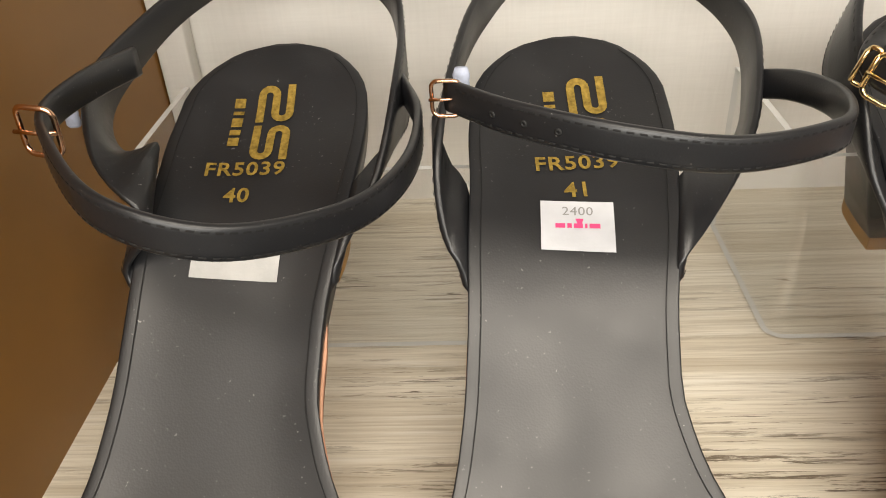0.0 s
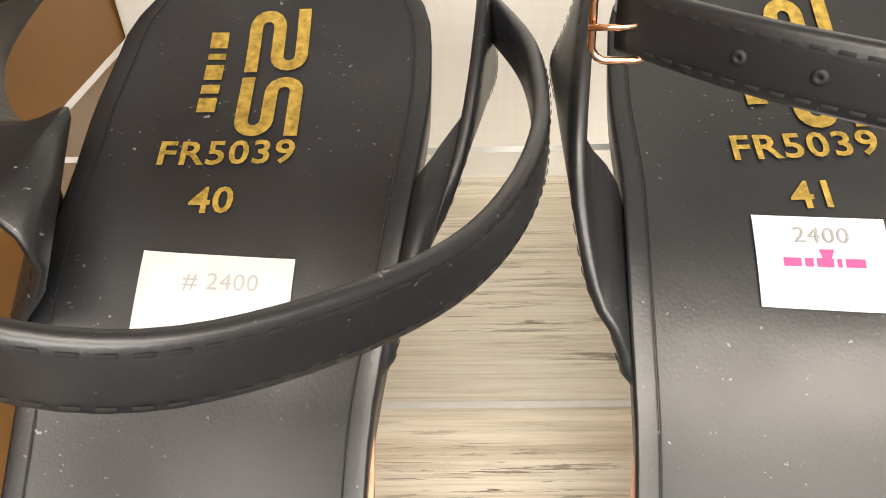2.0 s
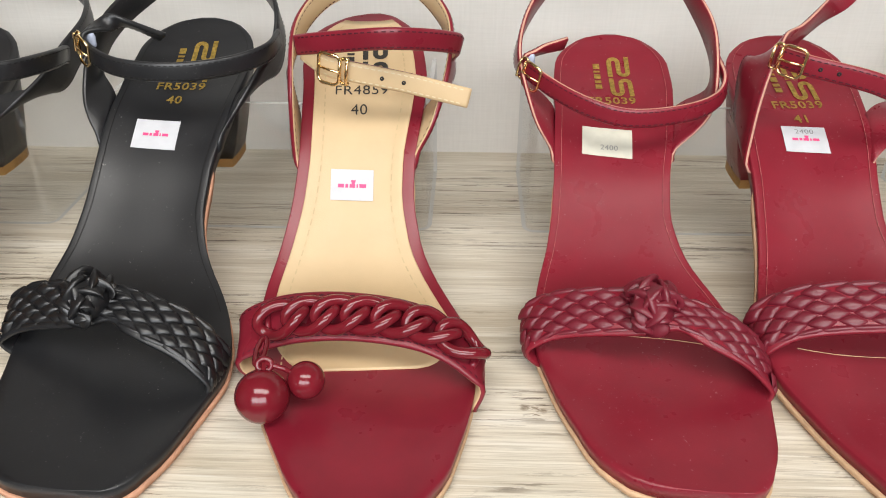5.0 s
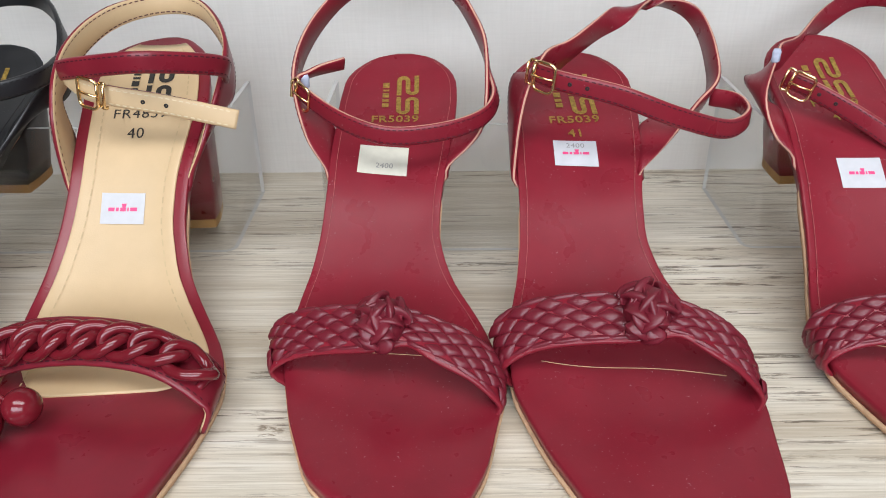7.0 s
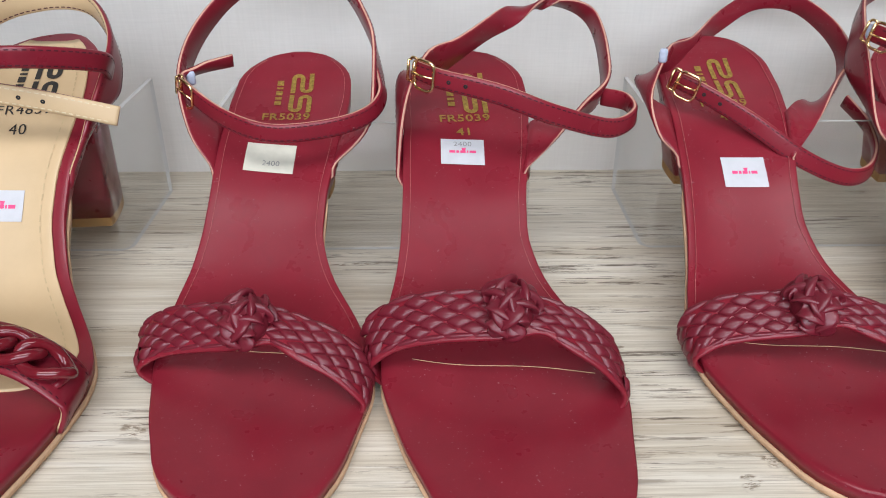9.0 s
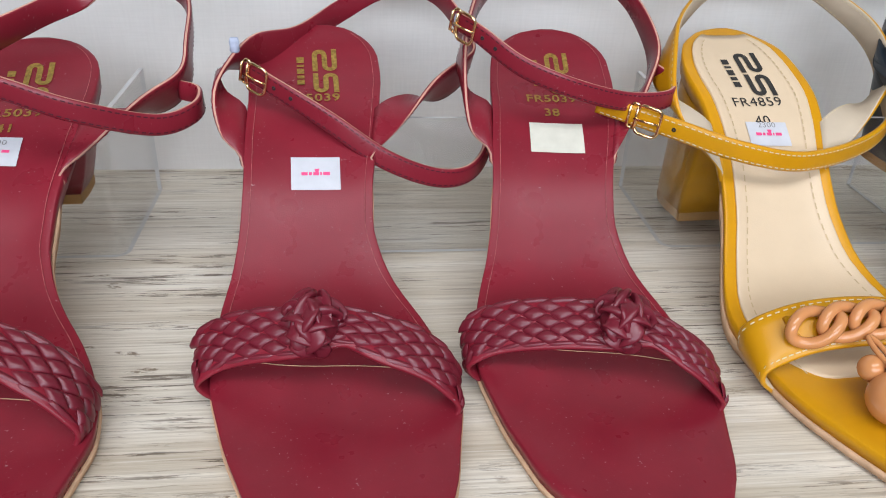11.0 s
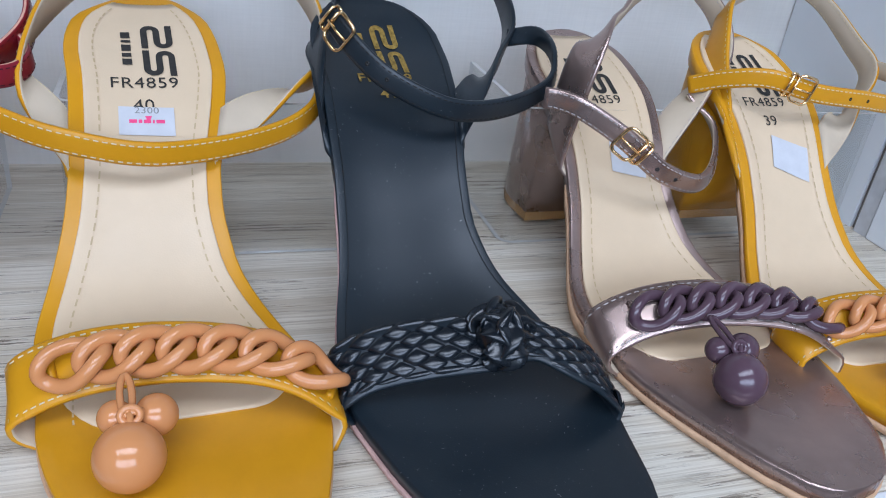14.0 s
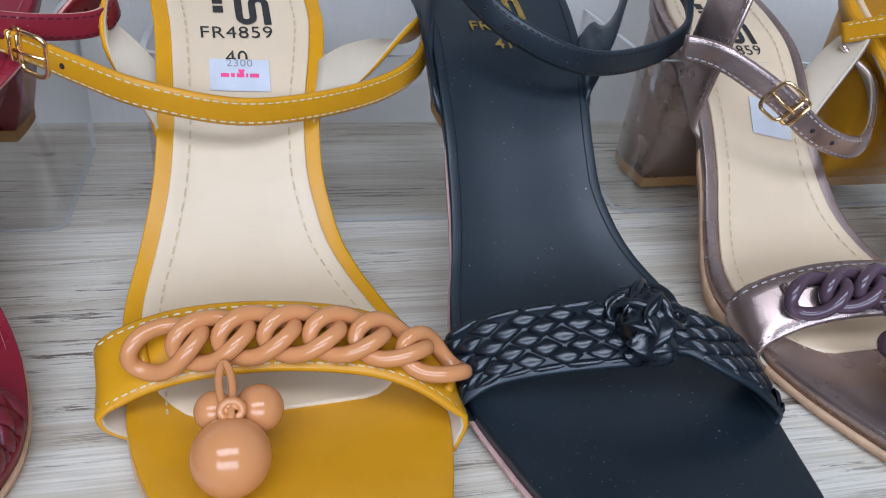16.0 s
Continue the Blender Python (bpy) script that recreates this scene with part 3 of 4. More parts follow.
def buckle(thing_ob, path, axis, at, metal, keeper=True, turn=0.0, size=1.0, tilt=0.0):
    """A rounded rectangular buckle with its prong, round a strap, and a second loop behind it."""
    t, nrm, wd = band_bases(path, axis)
    k = int(at * (len(path) - 1))
    p, tt, n, w = path[k], t[k], nrm[k], wd[k]
    ca, sa = math.cos(radians(turn)), math.sin(radians(turn))
    tt, w = tt * ca + w * sa, w * ca - tt * sa
    ca, sa = math.cos(radians(tilt)), math.sin(radians(tilt))
    tt, n = tt * ca + n * sa, n * ca - tt * sa
    loop = rounded_loop(0.0062 * size, 0.0078 * size, 0.0032 * size)
    ring = [p + tt * a + w * b + n * (0.0016 + 0.0012 * math.cos(a * 260)) for a, b in loop]
    ob = mesh_object("buckle", *tube(ring, 0.00092 * size, 8, True), metal, thing_ob, "polished gold-toned metal buckle")
    mesh_object("prong", *tube([p - tt * 0.0064 * size + n * 0.0022, p + n * 0.0034, p + tt * 0.0072 * size + n * 0.0036], 0.0007 * size, 7), metal, ob)
    if keeper:
        loop = rounded_loop(0.0017, 0.0068 * size, 0.0012)
        ring = [p + tt * (0.0085 * size + a) + w * b * 1.0 + n * (0.0006 + 0.0018 * (abs(b) < 0.005)) for a, b in loop]
        mesh_object("keeper", *tube(ring, 0.00075, 8, True), metal, ob)
    return ob


def holes(path, axis, ats, thing_ob, mat):
    t, nrm, wd = band_bases(path, axis)
    for a in ats:
        k = int(a * (len(path) - 1))
        c = path[k] + nrm[k] * 0.0013
        ring = [c + 0.0006 * (math.cos(q) * t[k] + math.sin(q) * wd[k]) for q in np.linspace(0, 2 * np.pi, 12, endpoint=False)]
        mesh_object("punched_hole", *tube(ring, 0.00045, 6, True), mat, thing_ob)


STRANDS = {}


def strand_mesh(mat, way):
    """One visible crossing of a plait: a plump lozenge that dives under its neighbours at both ends; way: 1 leans one way, -1 the other, 0 lies along an edge."""
    key = (mat.name, way)
    if key not in STRANDS:
        vs, fs, n, m = [], [], 8, 8
        for i in range(n + 1):
            u = math.sin(math.pi / 2 * (-1 + 2 * i / n))
            for j in range(m + 1):
                v = math.sin(math.pi / 2 * (-1 + 2 * j / m))
                high = (1 - 1.1 * abs(u) ** 5) * (1 - 0.9 * abs(v) ** 5.5) + 0.06 * math.sin(5 * v + 2 * u) * (1 - v * v) * (1 - u * u)
                a, b = u * 1.12, v * 0.95
                if way:
                    vs.append(((a + b) / 2, way * (a - b) / 2, high))
                else:
                    vs.append((a, b * (1 - 0.35 * u * u) + 0.25 * u, high))
        for i in range(n):
            for j in range(m):
                k = i * (m + 1) + j
                q = (k, k + m + 1, k + m + 2, k + 1)
                fs.append(q[::-1] if way == 1 else q)
        me = bpy.data.meshes.new("strand")
        me.from_pydata(vs, [], fs)
        me.materials.append(mat)
        me.polygons.foreach_set("use_smooth", [True] * len(me.polygons))
        STRANDS[key] = me
    return STRANDS[key]


def lay_strand(name, way, c, along, across, normal, a, b, h, mat, parent):
    ob = new(name, strand_mesh(mat, way))
    ob.parent = parent
    m = Matrix.Identity(4)
    for k, col in enumerate((along * a, across * b, normal * h, c)):
        for r in range(3):
            m[r][k] = col[r]
    ob.matrix_local = m
    return ob


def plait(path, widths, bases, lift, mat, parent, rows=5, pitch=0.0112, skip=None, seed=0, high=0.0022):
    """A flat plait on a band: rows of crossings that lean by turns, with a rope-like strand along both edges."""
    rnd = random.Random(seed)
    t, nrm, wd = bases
    far = np.r_[0, np.cumsum(np.linalg.norm(np.diff(path, axis=0), axis=1))]
    pick = lambda arr, d: np.array([np.interp(d, far, arr[:, k]) for k in range(3)])
    pitch = far[-1] / max(2, round(far[-1] / pitch))
    for r in range(-1, rows + 1):
        edge = r in (-1, rows)
        for d in np.arange((r % 2) * pitch / 2, far[-1] + 0.0001, pitch):
            if skip and skip[0] < d / far[-1] < skip[1]:
                continue
            w = np.interp(d, far, widths)
            tall = w / (rows + 1.0)
            o = (r - (rows - 1) / 2) * tall
            p, n, tt = pick(path, d), unit(pick(nrm, d)), unit(pick(t, d))
            ww = unit(np.cross(n, tt))
            side = 1 if o > 0 else -1
            if edge:
                o -= side * tall * 0.30
            turn = radians(rnd.uniform(-3, 3))
            al, ac = tt * math.cos(turn) + ww * math.sin(turn), ww * math.cos(turn) - tt * math.sin(turn)
            at = p + ww * o + n * (lift + rnd.uniform(-0.0002, 0.0002) - (0.0007 if edge else 0))
            if edge:
                lean = unit(n + ww * side * 0.7)
                lay_strand("strand", 0, at, al, unit(np.cross(lean, al)), lean, pitch * 0.56, tall * 0.44, high * 0.9, mat, parent)
            else:
                lay_strand("strand", 1 if r % 2 else -1, at, al, ac, unit(n + ac * rnd.uniform(-0.08, 0.08)), pitch / 2 * 1.04, tall * 1.06, high * rnd.uniform(0.85, 1.15), mat, parent)


def knot(path, axis, at, seed, mat, parent):
    """The knot: two short three-strand plaits wound over a ball, the near one front to back, the other slantwise behind it."""
    rnd = random.Random(seed)
    t, nrm, wd = band_bases(path, axis)
    k = int(at * (len(path) - 1))
    c, tt, n, w = path[k], t[k], nrm[k], wd[k]
    w = w * (1 if w[1] > 0 else -1)
    tt = tt * (1 if tt[0] > 0 else -1)
    core = ball((0, 0, 0), 1.0, nu=20, nv=12)
    r3, out = np.array([0.0100, 0.0108, 0.0092]), 0.0030
    place = lambda v: c + tt * v[0] * r3[0] + w * (v[1] * r3[1] + 0.0015) + n * (v[2] * r3[2] + out)
    lump = mesh_object("knot", [place(np.array(v) * 0.93) for v in core[0]], core[1], mat, parent, "plaited leather knot")
    for spin, start, end, shift, grow, sway, waves in ((rnd.uniform(-14, -4), -118, 112, -0.34, 1.04, 0.0040, 1.7), (rnd.uniform(30, 44), -96, 112, 0.36, 0.98, 0.0038, 1.5), (rnd.uniform(-62, -52), 20, 112, 0.30, 0.93, 0.0036, 0.8)):
        spin = radians(spin)
        along = np.array([math.sin(spin), math.cos(spin), 0])
        cross = np.array([math.cos(spin), -math.sin(spin), 0])
        flat = math.sqrt(1 - shift * shift)
        begin = rnd.uniform(0, 6.28)
        for strand in range(3):
            rings = []
            for u in np.linspace(0, 1, 44):
                a = radians(start + (end - start) * u)
                ph = begin + strand * 2.0944 + waves * 6.2832 * u
                v = (along * math.sin(a) * flat + cross * shift + np.array([0, 0, math.cos(a) * flat])) * grow
                up = unit(tt * v[0] + w * v[1] + n * v[2])
                side = unit(tt * cross[0] + w * cross[1])
                fore = unit(np.cross(side, up))
                side = unit(np.cross(up, fore))
                mid = place(v) + side * sway * math.sin(ph) + up * (0.0012 * math.sin(2 * ph) - 0.0007 * math.sin(ph) ** 2)
                thin = 1 - 0.5 * abs(2 * u - 1) ** 6
                skew = 0.55 * math.cos(ph)
                rings.append([mid + (side - fore * skew) * math.cos(q) * 0.0040 * thin + up * math.sin(q) * 0.0017 * thin for q in np.linspace(0, 2 * math.pi, 10, endpoint=False)])
            mesh_object("knot_strand", *loft(rings), mat, lump)


def stroke(points, width):
    """A flat line of even width, as quads in the plane."""
    p = np.array(points, float)
    t = unit(np.gradient(p, axis=0))
    nrm = np.stack([-t[:, 1], t[:, 0]], 1)
    v = []
    for a, b in zip(p, nrm):
        v += [tuple(a - b * width / 2), tuple(a + b * width / 2)]
    return v, [(2 * k, 2 * k + 2, 2 * k + 3, 2 * k + 1) for k in range(len(p) - 1)]


def serpent(flip):
    """A plain three-legged bend, as in the stamped mark."""
    w, h, pts = 0.0049, 0.0060, []
    pts += [(-w, -h * 1.25), (-w, 0), (-w, h * 0.6)]
    pts += [(-w / 2 + w / 2 * math.cos(a), h * 0.6 + w / 2 * math.sin(a)) for a in np.linspace(math.pi, 0, 9)]
    pts += [(0, 0.0)]
    pts += [(w / 2 + w / 2 * math.cos(a), -h * 0.6 + w / 2 * math.sin(a)) for a in np.linspace(math.pi, 2 * math.pi, 9)]
    pts += [(w, 0), (w, h * 1.25)]
    return [(x * flip, y) for x, y in pts]


def letters(body, size, spacing=1.0, bold=0.022):
    cu = bpy.data.curves.new("letters", "FONT")
    cu.body, cu.size, cu.align_x, cu.align_y, cu.space_character, cu.resolution_u = body, size, "CENTER", "CENTER", spacing, 3
    cu.offset = size * bold
    ob = bpy.data.objects.new("letters", cu)
    me = bpy.data.meshes.new_from_object(ob)
    vs, fs = [(v.co.x, v.co.y) for v in me.vertices], [tuple(p.vertices) for p in me.polygons]
    bpy.data.objects.remove(ob)
    bpy.data.meshes.remove(me)
    return vs, fs


def turned(pts, cx, cs, deg=0.0, squeeze=1.0):
    c, s = math.cos(radians(deg)), math.sin(radians(deg))
    return [(cx + x * c - y * s, cs + (x * s + y * c) * squeeze) for x, y in pts]


def printed(name, last, flat, cx, cs, parent, mat, label="", deg=0.0, squeeze=0.8, lift=0.0005):
    v, f = flat
    return mesh_object(name, on_footbed(last, turned(v, cx, cs, deg, squeeze), lift), f, mat, parent, label, smooth=False)


def bars(row, gap, high):
    """Plain bars for lettering that is not reproduced."""
    vs, fs, x = [], [], -(sum(row) + gap * (len(row) - 1)) / 2
    for w in row:
        n = len(vs)
        vs += [(x, -high / 2), (x + w, -high / 2), (x + w, high / 2), (x, high / 2)]
        fs.append((n, n + 1, n + 2, n + 3))
        x += w + gap
    return vs, fs


def sticker(sandal, last, cx, cs, deg, wide, high, paper, pink, price, lift):
    """A small price sticker pressed on the footbed."""
    g = 7
    flat = [(wide * (i / (g - 1) - 0.5), high * (j / (g - 1) - 0.5)) for j in range(g) for i in range(g)]
    f = [(j * g + i, j * g + i + 1, (j + 1) * g + i + 1, (j + 1) * g + i) for j in range(g - 1) for i in range(g - 1)]
    ob = printed("sticker", last, (flat, f), cx, cs, sandal, paper, "small white paper price sticker" if paper is not PAPER_CREAM else "small cream paper price sticker", deg, 1.0, lift)
    if pink:
        printed("printed_bar", last, bars((0.0028, 0.0013, 0.0026, 0.0007, 0.0031), 0.0006, 0.0016), cx, cs - 0.0004, ob, PINK, "magenta printed mark", deg, 0.8, lift + 0.0002)
        printed("printed_wedge", last, ([(-0.0012, 0.0012), (0.0012, 0.0012), (0, -0.0024)], [(0, 2, 1)]), cx + 0.0006, cs + 0.0005, ob, PINK, "", deg, 0.8, lift + 0.0003)
    if price:
        v, f2 = letters(price, 0.0044, 1.05, 0.0)
        dx, dy = (0.0, 0.0045) if pink else (0.001, 0.0036 if paper is not PAPER_CREAM else -0.004)
        printed("price", last, ([(x + dx, y + dy) for x, y in v], f2), cx, cs, ob, FADED, "faded grey price print", deg, 0.8, lift + 0.00025)
    return ob


def stamp(sandal, last, model, size_no, s, x, mat, lift=0.0005, bold=0.014):
    """Stamped marks on the heel seat: a plain bent mark, a row of bars, the model number and the size."""
    printed("model_number", last, letters(model, 0.0079, 1.08, bold), x, s, sandal, mat, "stamped model number", 0, 0.9, lift)
    printed("size_number", last, letters(size_no, 0.0078, 1.06, bold), x - 0.001, s - 0.0098, sandal, mat, "stamped size number", 0, 0.9, lift)
    printed("stamped_mark", last, merged_flat([stroke([(a, b + 0.0082) for a, b in serpent(1)], 0.0026), stroke([(a, b - 0.0082) for a, b in serpent(-1)], 0.0026)]),
            x + 0.0066, s + 0.0185, sandal, mat, "plain bent stamped mark", 0, 0.95, lift)
    for w, dy in ((0.0036, -0.0084), (0.0014, -0.0046), (0.0036, -0.0008), (0.0022, 0.0034), (0.0034, 0.0073)):
        printed("stamped_bar", last, bars((w,), 0.0, 0.0036), x - 0.0056, s + 0.0185 - dy, sandal, mat, "", -90, 1.0, lift)


def merged_flat(pieces):
    vs, fs = [], []
    for v, f in pieces:
        n = len(vs)
        vs += list(v)
        fs += [tuple(i + n for i in q) for q in f]
    return vs, fs


def footbed_stitch(last, inset, s0, s1, mat, sandal):
    """Stitches that follow the rim of the footbed."""
    pieces = []
    for sgn in (0, 1):
        for s in np.arange(s0, s1, 0.0036):
            e0, e1 = smooth_edges(last, s), smooth_edges(last, s + 0.0022)
            x0, x1 = (e0[sgn], e1[sgn])
            x0, x1 = (x0 + inset, x1 + inset) if sgn == 0 else (x0 - inset, x1 - inset)
            q = on_footbed(last, [(x0 - 0.0003, s), (x0 + 0.0003, s), (x1 + 0.0003, s + 0.0022), (x1 - 0.0003, s + 0.0022)], 0.0019)
            pieces.append((q, [(0, 1, 2, 3)]))
    return seams(mesh_object("stitching", *merged(pieces), mat, sandal))


VAMP = [(-42, 88, 3), (-49.5, 87.5, 10), (-50.5, 86, 18.5), (-42, 84.5, 26), (-27, 80.5, 31.5), (-4, 74.5, 35.5), (18, 69.5, 34), (34, 66, 28), (44.5, 63, 19), (47, 62, 11), (43, 61, 4)]
VAMP_WIDE = [(-41, 88, 4), (-47.5, 87, 11), (-45, 86, 20), (-28, 84, 28), (-4, 80, 31.5), (20, 74.5, 30.5), (37, 68.5, 25), (46.5, 64.5, 15), (43, 63, 4.5)]


def base_parts(sandal, last, body, edge, heel_low, heel_mat, breast, flare, s_low, spread):
    mesh_object("footbed", *slab(last, 0.0, -0.0064, 0.0012, round_over=0.0009), body, sandal)
    mesh_object("outsole", *slab(last, -0.0065, -0.0096, 0.0016, round_over=0.0, draw_in=0.003), edge, sandal, "pale raw-edged sole")
    hb, tip = heel_block(last, heel_low, breast, s_low, spread, flare)
    heel = mesh_object("heel", *hb, heel_mat, sandal)
    mesh_object("heel_tip", *tip, LIFT, heel, "brown rubber heel tip", smooth=False)


def tucked(last, points, s):
    """The ends of the heel strap come up from between footbed and sole; also the slope of the sole there."""
    a, b = (e * 1000 for e in last.edges(s))
    z = float(last.z(s)) * 1000
    body = [p for p in points if p[2] > z + 8 and p[1] > 1000 * s - 4]
    left = [(a + 3.5, 1000 * s - 1, z - 5.5), (a - 1.2, 1000 * s, z - 3.0), (a - 3.2, 1000 * s + 2.5, z + 3.5)]
    right = [(b + 3.2, 1000 * s + 2.5, z + 3.5), (b + 1.2, 1000 * s, z - 3.0), (b - 3.5, 1000 * s - 1, z - 5.5)]
    h = 0.01
    slope = [(np.array([last.edges(s + h)[k] - last.edges(s - h)[k], 2 * h, float(last.z(s + h) - last.z(s - h))])) for k in (0, 1)]
    return left + body + right, slope


def ankle(sandal, last, quarter, front, mats, thread, metal, buckle_at, both, eyelets=(), turn=0.0, size=0.86, tail=None, tilt=0.0):
    q_w = [0.030, 0.030, 0.0265, 0.0205, 0.0158, 0.0124, 0.0104, 0.0098, 0.0104, 0.0124, 0.0158, 0.0205, 0.0265, 0.030, 0.030]
    if both:
        q_w = [min(v, 0.012 + 0.75 * (v - 0.012)) if v > 0.012 else v for v in q_w]
    path, slope = tucked(last, quarter, 0.174 if both else 0.182)
    body = np.array(path[3:-3]) / 1000
    axis = tuple((body[:, :2].min(0) + body[:, :2].max(0)) / 2)
    strap("heel_strap", path, q_w, sandal, last, axis, mats, thread, "", count=90, both=both, base=slope)
    ob, path, w = strap("ankle_strap", front, [0.0092, 0.0094, 0.0094, 0.0094, 0.0090], sandal, last, axis, mats, thread, "", 0.0024, 80)
    if tail:
        # the free end hangs with its lining outwards
        ob, path, w = strap("strap_end", tail, [0.0094, 0.0092, 0.0090], sandal, last, axis, [mats[2], mats[1], mats[0]], THREAD_CREAM, "strap end turned to its beige lining", 0.0024, 50)
    buckle(sandal, path, axis, buckle_at, metal, keeper=tilt == 0, turn=turn, size=size, tilt=tilt)
    if eyelets:
        holes(path, axis, eyelets, sandal, THREAD_DARK)
    return path


def braided_sandal(label, at, turn, top, scale, colour, braid, edge, thread, metal, size_no, quarter, front, knot_at, tag, buckle_at=0.97, eyelets=(), foam=None, seed=0, size=0.86, tilt=0.0, print_x=-0.0008, shift=(0, 0)):
    """Block-heeled sandal with a plaited, knotted toe strap."""
    last = Last(SQUARE_TOE, top / scale, SQUARE_RISE)
    sandal = thing("sandal", label, "sandal", (*at, 0.0004), turn, "sandals on the shelf", scale=scale)
    base_parts(sandal, last, colour, edge, max(top - 0.066, 0.0) / scale, colour, 0.200, 0.78, 0.205, 0.64)
    seams(mesh_object("rim_seam", *rim_seam(last, 0.0024), GLINT_SEAM if colour is RED else thread, sandal))
    if colour is RED:
        edge_line = [(x, 0.0865 - 0.17 * x + 0.0010 * math.sin(90 * x)) for x in np.linspace(-0.034, 0.040, 24)]
        mesh_object("insole_edge", *tube(on_footbed(last, edge_line, 0.0002), 0.00020, 5), EDGE_TAN, sandal, "pale cut edge of the insole")
    path, _ = spline(np.array([(x, s + shift[0], z + shift[1] * min(1, z / 30)) for x, s, z in VAMP]) / 1000, 64)
    # the strap is gathered where it leaves the knot
    gather = np.exp(-((np.linspace(0, 1, 64) - knot_at - 0.07) / 0.075) ** 2)
    axis = (0.0, 0.07, 0.004)
    rear = band_bases(path, axis)[2]
    rear = rear * np.sign(rear[:, 1:2])
    path = path + rear * (0.0026 * gather)[:, None]
    w = 0.0212 - 0.0052 * gather
    vs, fs, slots = band(path, w, 0.0022, axis)
    vamp = mesh_object("toe_strap", vs, fs, [colour, colour, colour], sandal, "", slots)
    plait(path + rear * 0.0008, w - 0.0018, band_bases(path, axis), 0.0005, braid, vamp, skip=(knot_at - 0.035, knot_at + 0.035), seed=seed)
    knot(path, axis, knot_at, seed, braid, vamp)
    stamp(sandal, last, "FR5039", size_no, 0.2038, print_x, FOIL, 0.0005, 0.018)
    fpath = ankle(sandal, last, quarter, front, [colour, EDGE_STRAP if colour is RED else colour, colour], thread, metal, buckle_at, False, eyelets, size=size, tilt=tilt)
    if tag:
        sticker(sandal, last, *tag, 0.0006)
    if foam is not None:
        c = np.array(foam) / 1000
        mesh_object("foam_wrap", *loft([[(c[0] + 0.0024 * math.cos(a) * k, c[1] + 0.0015 * math.sin(a) * k, c[2] + dz) for a in np.linspace(0, 6.283, 14, endpoint=False)]
                                        for k, dz in ((0.7, -0.0036), (1, -0.0027), (0.92, -0.0006), (1.02, 0.0014), (0.75, 0.0034))]), FOAM, sandal, "pale protective foam on the buckle")
    return sandal


def rim_seam(last, inset):
    """The fine raised seam that runs round the footbed."""
    line = []
    ss = np.linspace(0.098, 0.246, 60)
    for s in ss:
        line.append((smooth_edges(last, s)[0] + inset, s))
    arc = [(smooth_edges(last, s)[1] - inset, s) for s in ss[::-1]]
    pts = on_footbed(last, line, 0.0003)
    pts2 = on_footbed(last, arc, 0.0003)
    return merged([tube(pts, 0.00013, 5), tube(pts2, 0.00013, 5)])


def chain_link(c, along, across, normal, a=0.0098, b=0.0060, r=0.0023):
    """One plump link of a curb chain: an oval twisted by a quarter turn from end to end."""
    ring = []
    for q in np.linspace(0, 2 * np.pi, 32, endpoint=False):
        roll = -0.82 * math.cos(q)
        ring.append(c + along * a * math.cos(q) + (across * math.cos(roll) + normal * math.sin(roll)) * b * math.sin(q))
    return tube(ring, r, 12, True)


